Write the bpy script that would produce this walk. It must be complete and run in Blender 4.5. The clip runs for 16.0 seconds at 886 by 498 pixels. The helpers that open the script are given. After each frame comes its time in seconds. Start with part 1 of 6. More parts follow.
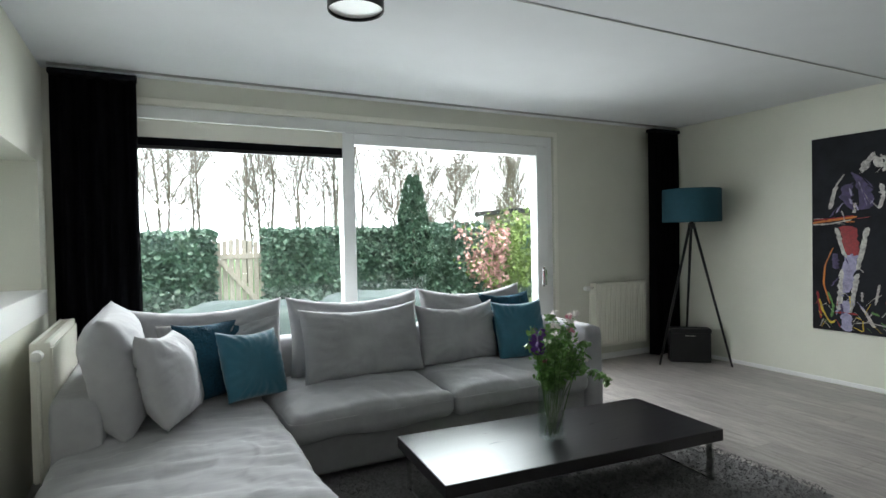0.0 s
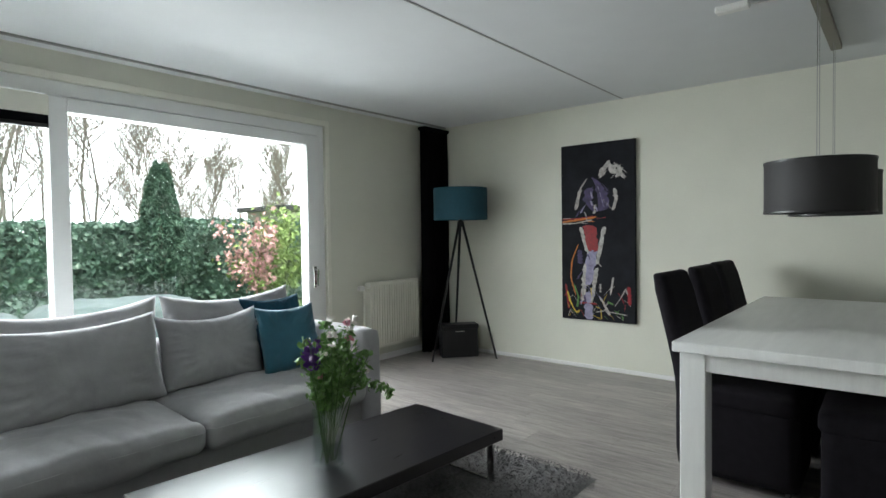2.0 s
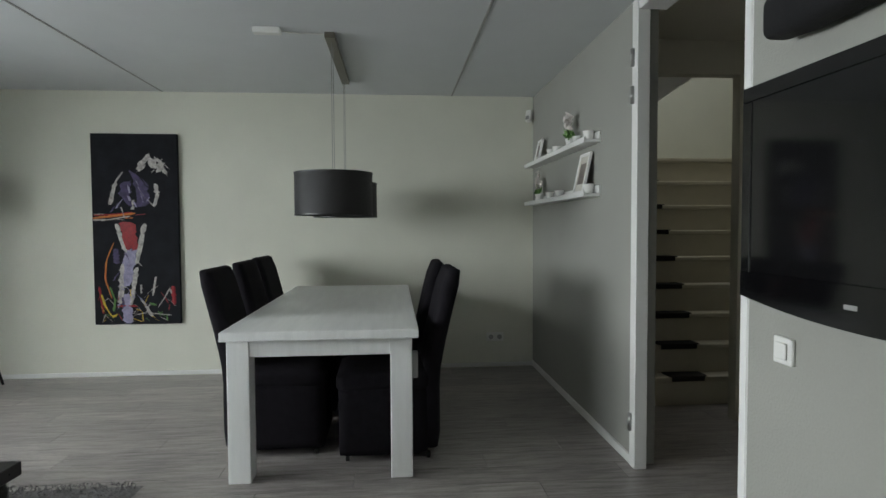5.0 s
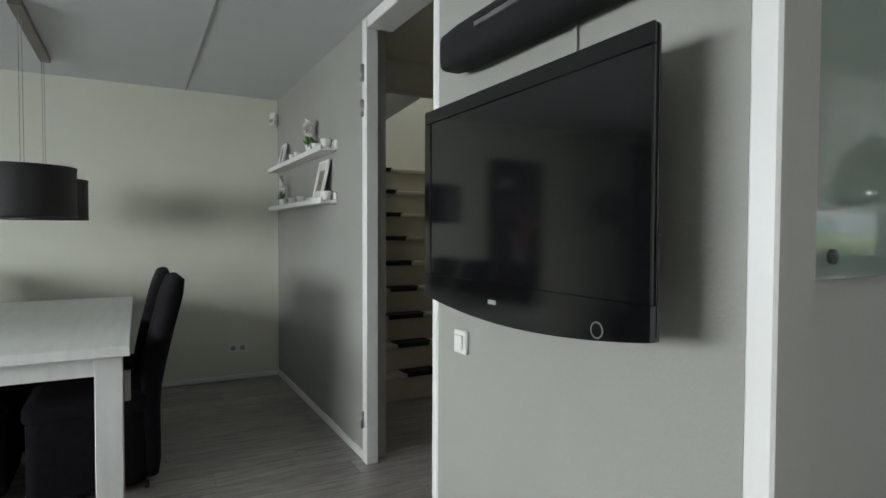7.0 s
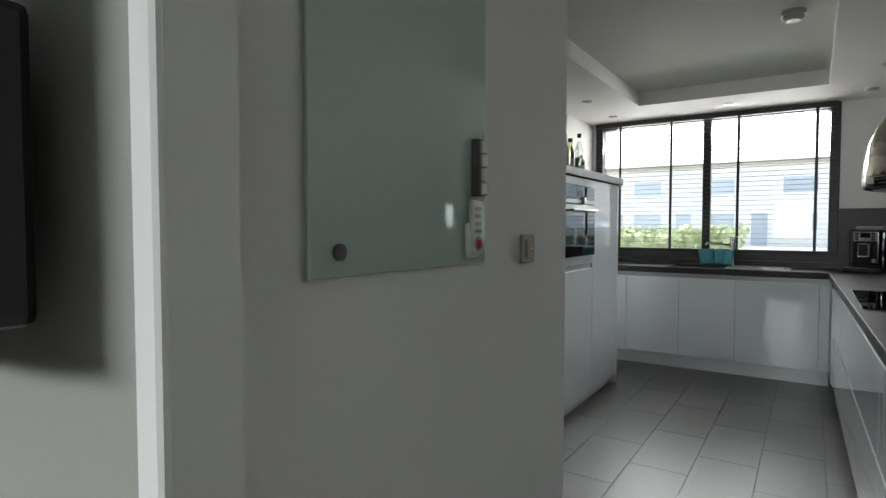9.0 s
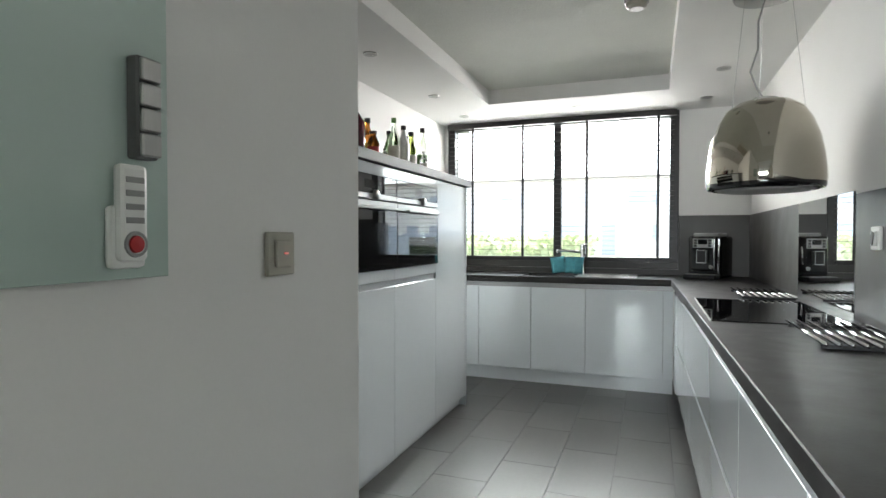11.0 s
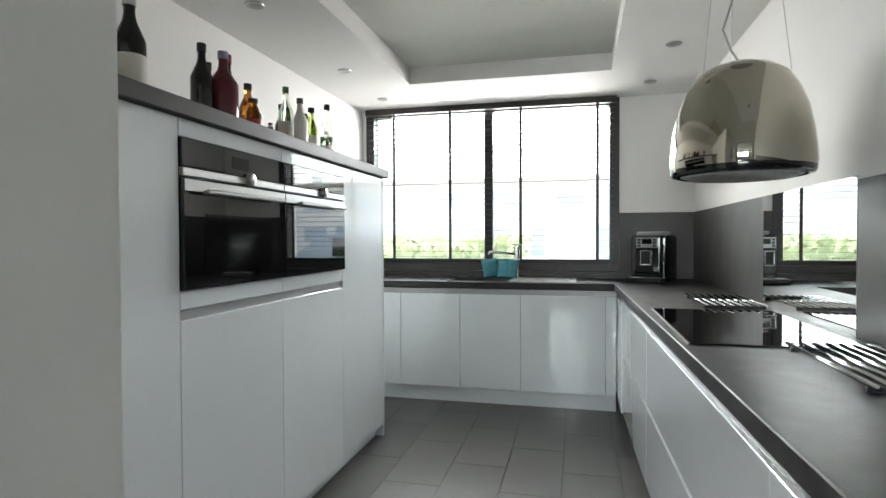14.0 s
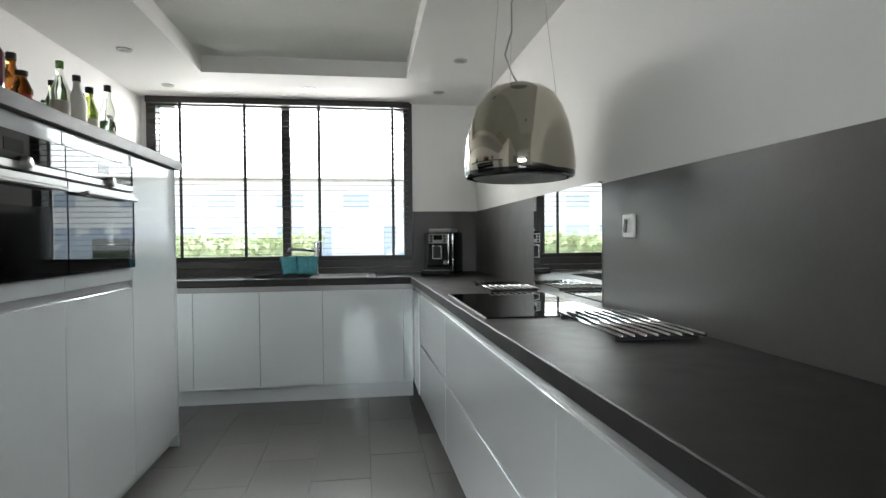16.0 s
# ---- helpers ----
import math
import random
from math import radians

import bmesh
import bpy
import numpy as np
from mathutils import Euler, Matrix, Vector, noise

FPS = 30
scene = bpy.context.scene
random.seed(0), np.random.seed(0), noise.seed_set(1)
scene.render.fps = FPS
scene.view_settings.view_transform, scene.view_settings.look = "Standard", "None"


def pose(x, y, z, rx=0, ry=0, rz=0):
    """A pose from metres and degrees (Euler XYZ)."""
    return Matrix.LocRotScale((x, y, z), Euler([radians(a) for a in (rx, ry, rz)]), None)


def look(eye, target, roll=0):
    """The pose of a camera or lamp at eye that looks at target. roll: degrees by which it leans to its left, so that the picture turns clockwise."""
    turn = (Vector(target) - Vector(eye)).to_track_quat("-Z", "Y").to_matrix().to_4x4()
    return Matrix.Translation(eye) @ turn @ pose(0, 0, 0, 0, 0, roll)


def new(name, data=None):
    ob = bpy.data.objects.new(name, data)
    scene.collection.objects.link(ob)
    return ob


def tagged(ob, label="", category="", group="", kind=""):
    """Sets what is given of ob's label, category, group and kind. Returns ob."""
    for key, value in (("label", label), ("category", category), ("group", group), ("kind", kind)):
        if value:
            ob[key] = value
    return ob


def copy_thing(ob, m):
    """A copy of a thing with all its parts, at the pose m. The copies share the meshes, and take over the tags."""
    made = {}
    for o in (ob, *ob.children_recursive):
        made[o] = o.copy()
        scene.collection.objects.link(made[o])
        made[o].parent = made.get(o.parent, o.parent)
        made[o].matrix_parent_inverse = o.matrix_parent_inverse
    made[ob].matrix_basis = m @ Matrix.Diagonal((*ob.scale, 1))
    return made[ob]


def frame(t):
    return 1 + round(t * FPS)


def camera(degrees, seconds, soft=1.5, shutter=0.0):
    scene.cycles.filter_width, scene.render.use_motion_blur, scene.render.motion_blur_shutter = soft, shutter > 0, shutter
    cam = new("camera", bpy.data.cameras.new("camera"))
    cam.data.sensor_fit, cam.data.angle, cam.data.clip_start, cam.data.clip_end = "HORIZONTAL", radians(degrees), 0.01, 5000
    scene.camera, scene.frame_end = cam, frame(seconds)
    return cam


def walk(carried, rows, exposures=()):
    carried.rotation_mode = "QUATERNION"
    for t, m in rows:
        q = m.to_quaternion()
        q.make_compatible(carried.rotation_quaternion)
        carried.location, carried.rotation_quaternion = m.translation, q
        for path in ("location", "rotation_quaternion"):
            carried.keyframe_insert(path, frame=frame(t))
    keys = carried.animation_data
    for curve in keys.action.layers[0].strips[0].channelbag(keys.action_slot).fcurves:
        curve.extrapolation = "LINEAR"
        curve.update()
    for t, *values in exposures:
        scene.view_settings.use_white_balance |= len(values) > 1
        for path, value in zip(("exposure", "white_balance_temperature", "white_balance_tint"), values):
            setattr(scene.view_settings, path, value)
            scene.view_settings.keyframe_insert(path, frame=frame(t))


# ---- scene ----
cam = camera(76.6, 16.0)

PATH = [
    (0, (0.461, 1.558, 1.287), (1.379, 3.334, 1.248), -1.1),
    (0.5, (0.506, 1.638, 1.28), (1.453, 3.399, 1.239), -1.1),
    (1, (0.582, 1.729, 1.275), (1.687, 3.395, 1.23), -0.9),
    (1.5, (0.665, 1.795, 1.266), (1.963, 3.316, 1.221), -1.0),
    (2, (0.686, 1.888, 1.265), (2.231, 3.157, 1.21), -0.8),
    (2.5, (0.69, 1.94, 1.25), (2.425, 2.934, 1.193), -0.5),
    (3, (0.692, 1.926, 1.243), (2.538, 2.694, 1.189), -0.4),
    (3.5, (0.652, 1.889, 1.255), (2.564, 2.472, 1.196), -0.5),
    (4, (0.644, 1.806, 1.247), (2.615, 2.141, 1.191), -0.3),
    (4.2, (0.618, 1.861, 1.269), (2.605, 2.077, 1.204), -0.4),
    (6.3, (0.508, 1.757, 1.264), (2.4, 1.112, 1.208), -0.1),
    (6.5, (0.506, 1.738, 1.263), (2.369, 1.011, 1.207), -0.2),
    (7, (0.461, 1.704, 1.27), (2.215, 0.746, 1.211), 0.2),
    (7.5, (0.409, 1.662, 1.279), (2.035, 0.498, 1.217), -0.5),
    (8, (0.41, 1.549, 1.276), (1.879, 0.193, 1.21), -0.3),
    (8.5, (0.397, 1.411, 1.271), (1.691, -0.113, 1.21), -0.7),
    (9, (0.362, 1.23, 1.271), (1.461, -0.439, 1.191), -0.0),
    (9.5, (0.328, 1.021, 1.267), (1.325, -0.712, 1.191), -0.1),
    (10, (0.328, 0.886, 1.272), (1.236, -0.895, 1.198), 0.0),
    (10.2, (0.361, 0.836, 1.243), (1.216, -0.97, 1.186), 0.1),
    (12.3, (0.415, 0.208, 1.236), (1.022, -1.697, 1.187), -0.1),
    (12.5, (0.426, 0.153, 1.235), (1.029, -1.753, 1.187), -0.1),
    (13, (0.433, 0.026, 1.228), (1.022, -1.885, 1.183), -0.1),
    (13.5, (0.443, -0.021, 1.233), (1.014, -1.937, 1.192), -0.2),
    (14, (0.496, -0.021, 1.229), (0.963, -1.965, 1.191), -0.2),
    (14.5, (0.531, 0.016, 1.224), (0.812, -1.963, 1.189), -0.2),
    (15, (0.561, 0.07, 1.226), (0.601, -1.929, 1.189), -0.2),
    (15.5, (0.577, 0.106, 1.207), (0.434, -1.889, 1.168), -0.4),
    (16, (0.596, 0.109, 1.195), (0.315, -1.871, 1.157), -0.5),
]
walk(cam, [(t, look(eye, target, roll)) for t, eye, target, roll in PATH], [(0, 0.9), (1.5, 1.1), (2.5, 0.8), (3.5, 0.4), (4.2, 0.4), (6.3, 1.45), (7, 1.05), (8, 0.7), (8.5, 0.7), (9, 0.85), (10, 1.5), (12.5, 1.85), (14, 1.8), (16, 1.45)])

# ---- world, sun, window light and added stair fill ----
world = bpy.data.worlds.new("sky")
scene.world = world
world.use_nodes = True
wn = world.node_tree
sky = wn.nodes.new("ShaderNodeTexSky")
sky.sky_type = 'NISHITA'
sky.sun_disc = False
sky.sun_elevation, sky.sun_rotation = radians(73.2), radians(204.4)
sky.air_density, sky.dust_density, sky.ozone_density = 1.0, 4.0, 0.5
wn.nodes["Background"].inputs["Strength"].default_value = 0.15
wn.links.new(sky.outputs[0], wn.nodes["Background"].inputs["Color"])
sun_data = bpy.data.lights.new("sun", 'SUN')
sun_data.energy, sun_data.angle, sun_data.color = 3.2, radians(35), (1.0, 0.97, 0.92)
sun = new("sun", sun_data)
sun.matrix_world = look((0, 0, 20), (2.5, 5.5, 0))


def area_lamp(name, x, y, z, w, h, power, rz, rx=90, tint=(0.92, 0.97, 1.0)):
    d = bpy.data.lights.new(name, 'AREA')
    d.shape, d.size, d.size_y, d.energy, d.color = 'RECTANGLE', w, h, power, tint
    ob = new(name, d)
    ob.matrix_world = pose(x, y, z, rx, 0, rz)
    return ob


# area lamps in the two window openings stand in for the overcast sky's light
area_lamp("garden_daylight", 2.1, 6.62, 1.50, 3.5, 1.3, 125, 0, -52).data.spread = radians(155)
area_lamp("street_daylight", 1.2, -4.90, 2.17, 1.85, 0.22, 23, 0, 50, (1.0, 0.985, 0.96)).data.spread = radians(140)
# added fill that brightens the stairs; no opening or fixture exists up there
area_lamp("stairwell_fill", 4.9, -0.3, 3.9, 0.8, 0.5, 6, 0, 0)


# ---- materials ----
def mat(name, color, rough=0.5, metal=0.0, var=0.12, scale=8.0, bump=0.0, bscale=60.0, fine=0.0, coat=0.0,
        stretch=(1, 1, 1), island=False, sheen=0.0, spec=0.5):
    m = bpy.data.materials.new(name)
    m.use_nodes = True
    nt = m.node_tree
    n, l = nt.nodes, nt.links
    b = n["Principled BSDF"]
    b.inputs["Metallic"].default_value = metal
    b.inputs["Roughness"].default_value = rough
    b.inputs["Coat Weight"].default_value = coat
    b.inputs["Specular IOR Level"].default_value = spec
    b.inputs["Sheen Weight"].default_value = sheen
    tc = n.new("ShaderNodeTexCoord")
    mp = n.new("ShaderNodeMapping")
    mp.inputs["Scale"].default_value = stretch
    l.new(tc.outputs["Object"], mp.inputs["Vector"])
    if island:
        info = n.new("ShaderNodeObjectInfo")
        add = n.new("ShaderNodeVectorMath")
        mul = n.new("ShaderNodeMath")
        mul.operation = 'MULTIPLY'
        mul.inputs[1].default_value = 37.0
        l.new(info.outputs["Random"], mul.inputs[0])
        l.new(tc.outputs["Object"], add.inputs[0])
        l.new(mul.outputs[0], add.inputs[1])
        l.new(add.outputs[0], mp.inputs["Vector"])
    t1 = n.new("ShaderNodeTexNoise")
    t1.inputs["Scale"].default_value = scale
    t1.inputs["Detail"].default_value = 6
    t2 = n.new("ShaderNodeTexNoise")
    t2.inputs["Scale"].default_value = bscale
    t2.inputs["Detail"].default_value = 4
    l.new(mp.outputs[0], t1.inputs["Vector"])
    l.new(mp.outputs[0], t2.inputs["Vector"])
    mix = n.new("ShaderNodeMix")
    mix.data_type = 'FLOAT'
    mix.inputs[0].default_value = 0.35
    l.new(t1.outputs["Fac"], mix.inputs[2])
    l.new(t2.outputs["Fac"], mix.inputs[3])
    ramp = n.new("ShaderNodeValToRGB")
    lo = [max(0.0, c * (1 - var)) for c in color]
    hi = [min(1.0, c * (1 + var)) for c in color]
    ramp.color_ramp.elements[0].position, ramp.color_ramp.elements[1].position = 0.3, 0.7
    ramp.color_ramp.elements[0].color = (*lo, 1)
    ramp.color_ramp.elements[1].color = (*hi, 1)
    l.new(mix.outputs[0], ramp.inputs[0])
    last = ramp.outputs[0]
    if island:
        hsv = n.new("ShaderNodeHueSaturation")
        mr = n.new("ShaderNodeMapRange")
        mr.inputs[3].default_value, mr.inputs[4].default_value = 0.86, 1.14
        l.new(info.outputs["Random"], mr.inputs[0])
        l.new(mr.outputs[0], hsv.inputs["Value"])
        l.new(last, hsv.inputs["Color"])
        last = hsv.outputs[0]
    l.new(last, b.inputs["Base Color"])
    rr = n.new("ShaderNodeMapRange")
    rr.inputs[3].default_value, rr.inputs[4].default_value = max(0.02, rough * (1 - fine)), min(1, rough * (1 + fine))
    l.new(t1.outputs["Fac"], rr.inputs[0])
    l.new(rr.outputs[0], b.inputs["Roughness"])
    if bump:
        bp = n.new("ShaderNodeBump")
        bp.inputs["Strength"].default_value = bump
        bp.inputs["Distance"].default_value = 0.01
        l.new(t2.outputs["Fac"], bp.inputs["Height"])
        l.new(bp.outputs[0], b.inputs["Normal"])
    return m


def glass(name, color=(0.97, 1.0, 0.99), rough=0.0, ior=1.45, thin=True, gloss=None):
    m = bpy.data.materials.new(name)
    m.use_nodes = True
    n, l = m.node_tree.nodes, m.node_tree.links
    if thin:
        n.remove(n["Principled BSDF"])
        tr = n.new("ShaderNodeBsdfTransparent")
        tr.inputs[0].default_value = (*color, 1)
        gl = n.new("ShaderNodeBsdfGlossy")
        gl.inputs["Roughness"].default_value = rough
        fr = n.new("ShaderNodeFresnel")
        fr.inputs[0].default_value = ior
        mx = n.new("ShaderNodeMixShader")
        if gloss is None:
            l.new(fr.outputs[0], mx.inputs[0])
        else:
            mx.inputs[0].default_value = gloss
        l.new(tr.outputs[0], mx.inputs[1])
        l.new(gl.outputs[0], mx.inputs[2])
        l.new(mx.outputs[0], n["Material Output"].inputs[0])
    else:
        b = n["Principled BSDF"]
        b.inputs["Base Color"].default_value = (*color, 1)
        b.inputs["Transmission Weight"].default_value = 1.0
        b.inputs["Roughness"].default_value = rough
        b.inputs["IOR"].default_value = ior
    return m


M_wall = mat("wall_plaster", (0.68, 0.68, 0.59), 0.85, var=0.04, scale=3, bump=0.2, bscale=140)
M_greige = mat("greige_plaster", (0.33, 0.332, 0.30), 0.85, var=0.04, scale=3, bump=0.2, bscale=140)
M_wallw = mat("white_plaster", (0.80, 0.79, 0.77), 0.75, var=0.02, scale=3, bump=0.03, bscale=120)
M_hallwall = mat("hall_plaster", (0.50, 0.48, 0.40), 0.85, var=0.04, scale=3, bump=0.2, bscale=140)
M_ceil = mat("ceiling_paint", (0.70, 0.72, 0.73), 0.9, var=0.02, scale=5, bump=0.2, bscale=180)
M_kceil = mat("kitchen_ceiling_paint", (0.66, 0.67, 0.62), 0.85, var=0.03, scale=6, bump=0.3, bscale=90)
M_trim = mat("white_lacquer", (0.80, 0.80, 0.78), 0.35, var=0.02, scale=4)
M_pvc = mat("white_window_frame", (0.80, 0.81, 0.80), 0.3, var=0.02, scale=4)
M_plank = mat("grey_oak", (0.28, 0.258, 0.242), 0.32, var=0.55, scale=5, bump=0.12, bscale=45, fine=0.25,
              stretch=(9, 0.9, 1), island=True)
M_joint = mat("floor_joint", (0.05, 0.048, 0.045), 0.8)
M_tile = mat("grey_tile", (0.105, 0.104, 0.098), 0.32, var=0.14, scale=3.0, fine=0.2, island=True)
M_grout = mat("grout", (0.07, 0.068, 0.064), 0.9, bump=0.3)
M_sofa = mat("grey_linen", (0.36, 0.36, 0.37), 0.95, var=0.10, scale=9, bump=0.28, bscale=16, sheen=0.2)
# same linen as the sofa, its grey lowered to imitate dimmer light there
M_chaise = mat("creased_grey_linen_dimmed", (0.33, 0.33, 0.34), 0.95, var=0.10, scale=9, bump=0.55, bscale=6, stretch=(0.5, 2.6, 1), sheen=0.2)
M_sofad = mat("grey_linen_base", (0.33, 0.33, 0.335), 0.95, var=0.07, scale=20, bump=0.3, bscale=420, sheen=0.2)
M_teal = mat("teal_velvet", (0.025, 0.13, 0.19), 0.8, var=0.15, scale=14, bump=0.25, bscale=240, sheen=0.4)
M_teald = mat("dark_teal_bobble", (0.008, 0.06, 0.10), 0.95, var=0.4, scale=90, bump=1.0, bscale=110)
M_curt = mat("black_curtain", (0.006, 0.006, 0.008), 0.95, var=0.3, scale=10, bump=0.2, bscale=300, spec=0.1)
M_black = mat("black_paint", (0.010, 0.010, 0.011), 0.4, var=0.2, scale=12)
M_wenge = mat("black_brown_veneer", (0.010, 0.009, 0.011), 0.30, var=0.35, scale=6, stretch=(1, 12, 1), fine=0.2)
M_chrome = mat("chrome", (0.75, 0.75, 0.75), 0.07, metal=1.0, var=0.02)
M_steel = mat("brushed_steel", (0.44, 0.44, 0.43), 0.28, metal=1.0, var=0.06, scale=20, stretch=(1, 30, 1))
M_hood = mat("polished_hood_steel", (0.50, 0.47, 0.40), 0.06, metal=1.0, var=0.03)
M_rug = mat("grey_shag", (0.20, 0.195, 0.195), 1.0, var=0.35, scale=60, bump=1.0, bscale=160)
M_table = mat("white_washed_wood", (0.81, 0.82, 0.81), 0.32, var=0.07, scale=3, bump=0.06, bscale=70, stretch=(1, 9, 1))
M_chair = mat("black_chair_cover", (0.010, 0.0088, 0.0115), 0.95, var=0.3, scale=25, bump=0.4, bscale=350, spec=0.15)
M_shade = mat("teal_lampshade", (0.012, 0.07, 0.10), 0.8, var=0.1, scale=30, bump=0.3, bscale=500)
M_mesh = mat("dark_organza", (0.018, 0.017, 0.018), 0.55, var=0.12, scale=30, bump=0.3, bscale=600)
M_rad = mat("cream_enamel", (0.78, 0.77, 0.68), 0.35, var=0.02)
M_canvas = mat("black_canvas", (0.010, 0.011, 0.015), 0.7, spec=0.2, var=0.4, scale=9, bump=0.4, bscale=160)
M_pw = mat("paint_white", (0.42, 0.40, 0.37), 0.5, var=0.6, scale=40, bump=0.6, bscale=90)
M_ppurple = mat("paint_purple", (0.055, 0.04, 0.11), 0.5, var=0.6, scale=25, bump=0.6, bscale=90)
M_plilac = mat("paint_lilac", (0.30, 0.28, 0.42), 0.5, var=0.4, scale=25, bump=0.6, bscale=90)
M_pred = mat("paint_red", (0.28, 0.007, 0.012), 0.45, var=0.3, scale=40, bump=0.5, bscale=90)
M_porange = mat("paint_orange", (0.55, 0.17, 0.03), 0.45, var=0.3, scale=30, bump=0.5, bscale=90)
M_pyellow = mat("paint_yellow", (0.60, 0.42, 0.04), 0.45, var=0.3, scale=30, bump=0.5)
M_pgreen = mat("paint_green", (0.10, 0.25, 0.06), 0.45, var=0.3, scale=30, bump=0.5)
M_gloss = mat("white_gloss_front", (0.75, 0.79, 0.81), 0.06, var=0.012, scale=3, coat=0.6)
M_work = mat("anthracite_worktop", (0.027, 0.026, 0.025), 0.5, spec=0.3, var=0.15, scale=14, bump=0.05, bscale=200, fine=0.2)
M_splash = mat("anthracite_splashback", (0.056, 0.053, 0.049), 0.40, spec=0.4, var=0.14, scale=7, bump=0.05, bscale=120, fine=0.25)
M_mirror = mat("mirror", (0.86, 0.88, 0.87), 0.01, metal=1.0, var=0.0)
M_bglass = mat("black_glass", (0.006, 0.006, 0.007), 0.02, var=0.0, coat=0.4, spec=0.8)
M_screen = mat("tv_screen", (0.006, 0.006, 0.0065), 0.08, var=0.0)
M_tvb = mat("piano_black", (0.004, 0.004, 0.0045), 0.10, var=0.1)
M_grille = mat("speaker_cloth", (0.008, 0.008, 0.009), 0.9, bump=0.5, bscale=500)
M_dark = mat("anthracite_window_frame", (0.022, 0.020, 0.020), 0.4, var=0.1)
M_slat = mat("dark_slat", (0.030, 0.025, 0.024), 0.45, var=0.2, scale=15)
M_grey = mat("grey_plastic", (0.30, 0.30, 0.29), 0.4, var=0.05)
M_taupe = mat("taupe_metal", (0.17, 0.155, 0.125), 0.4, metal=0.5, var=0.05)
M_dgrey = mat("dark_grey_metal", (0.12, 0.12, 0.12), 0.5, var=0.05)
M_champ = mat("champagne_switch", (0.36, 0.34, 0.28), 0.35, var=0.04)
M_whitep = mat("white_plastic", (0.78, 0.78, 0.75), 0.35, var=0.02)
M_redp = mat("red_plastic", (0.5, 0.03, 0.03), 0.4)
M_groove = mat("grey_aluminium", (0.34, 0.34, 0.34), 0.45, metal=0.6, var=0.04)
M_sky = bpy.data.materials.new("bright_sky_haze")
M_sky.use_nodes = True
M_sky.node_tree.nodes["Principled BSDF"].inputs["Base Color"].default_value = (0, 0, 0, 1)
M_sky.node_tree.nodes["Principled BSDF"].inputs["Emission Color"].default_value = (0.93, 0.97, 1.0, 1)
M_sky.node_tree.nodes["Principled BSDF"].inputs["Emission Strength"].default_value = 3.0
M_clear = glass("clear_pane")
M_vase = glass("vase_glass", (0.95, 0.98, 0.98), gloss=0.16)
M_water = glass("vase_water", (0.95, 0.98, 0.96), gloss=0.08)
M_board = mat("green_glass_board", (0.49, 0.60, 0.55), 0.05, var=0.0, coat=0.5)
M_stem = mat("stem_green", (0.06, 0.14, 0.03), 0.5, var=0.3, scale=30)
M_leafy = mat("leaf_green", (0.12, 0.25, 0.06), 0.5, var=0.5, scale=30)
M_petal = mat("petal_white", (0.70, 0.66, 0.62), 0.6, var=0.1)
M_petalp = mat("petal_purple", (0.10, 0.03, 0.20), 0.6, var=0.3)
M_petalr = mat("petal_pink", (0.55, 0.20, 0.26), 0.6, var=0.3)
M_ivy = mat("ivy_leaf", (0.10, 0.175, 0.125), 0.45, var=0.5, scale=3)
M_thuja = mat("thuja_green", (0.050, 0.105, 0.065), 0.7, var=0.5, scale=6)
M_bush = mat("bush_green", (0.22, 0.32, 0.09), 0.6, var=0.5, scale=4)
M_bushp = mat("bush_pink", (0.66, 0.38, 0.36), 0.6, var=0.4, scale=4)
M_bud = mat("spring_buds", (0.24, 0.22, 0.13), 0.8, var=0.4, scale=4)
M_bark = mat("grey_bark", (0.22, 0.195, 0.165), 0.9, var=0.3, scale=8, bump=0.5)
M_fence = mat("weathered_wood", (0.42, 0.38, 0.33), 0.85, var=0.2, scale=6, stretch=(6, 6, 1))
M_terr = mat("terrace_paving", (0.30, 0.29, 0.27), 0.85, var=0.15, scale=6, bump=0.3)
# hedge green paled so that the leaves look washed out by glare
M_glare_hedge = mat("glare_paled_hedge", (0.50, 0.56, 0.34), 0.6, var=0.4, scale=4)
M_bounce = mat("pale_bounce_ground", (0.48, 0.47, 0.45), 0.85, var=0.12, scale=6, bump=0.3)
M_grass = mat("grass", (0.07, 0.13, 0.04), 0.9, var=0.4, scale=14, bump=0.6)
M_cover = mat("furniture_cover", (0.08, 0.12, 0.115), 0.5, var=0.15, scale=5, bump=0.2)
M_brick = mat("pale_brick", (0.55, 0.50, 0.36), 0.9, var=0.2, scale=12, bump=0.3)
M_asph = mat("asphalt", (0.09, 0.09, 0.09), 0.9, var=0.2, scale=20, bump=0.3)
M_carb = mat("pale_car_and_pane_paint", (0.40, 0.46, 0.55), 0.2, var=0.02, coat=0.6)
M_rubber = mat("rubber", (0.015, 0.015, 0.015), 0.8)
M_mat = mat("stair_tread_mat", (0.015, 0.014, 0.013), 0.95, bump=0.5, bscale=300)
M_stair = mat("cream_stair_paint", (0.52, 0.48, 0.38), 0.5, var=0.05)
M_bgreen = glass("green_bottle", (0.10, 0.20, 0.06), thin=False)
M_bclear = glass("clear_bottle", (0.90, 0.95, 0.85), thin=False)
M_bamber = glass("amber_bottle", (0.45, 0.16, 0.03), thin=False)
M_byell = glass("yellow_green_bottle", (0.55, 0.60, 0.16), thin=False)
M_bdark = mat("dark_bottle", (0.008, 0.010, 0.008), 0.08, var=0.1)
M_brose = mat("burgundy_bottle", (0.11, 0.015, 0.025), 0.12, var=0.1)
M_label = mat("paper_label", (0.62, 0.60, 0.54), 0.7, var=0.08)
M_cloth = mat("turquoise_cloth", (0.10, 0.36, 0.42), 0.95, var=0.2, scale=30, bump=0.5, bscale=200)
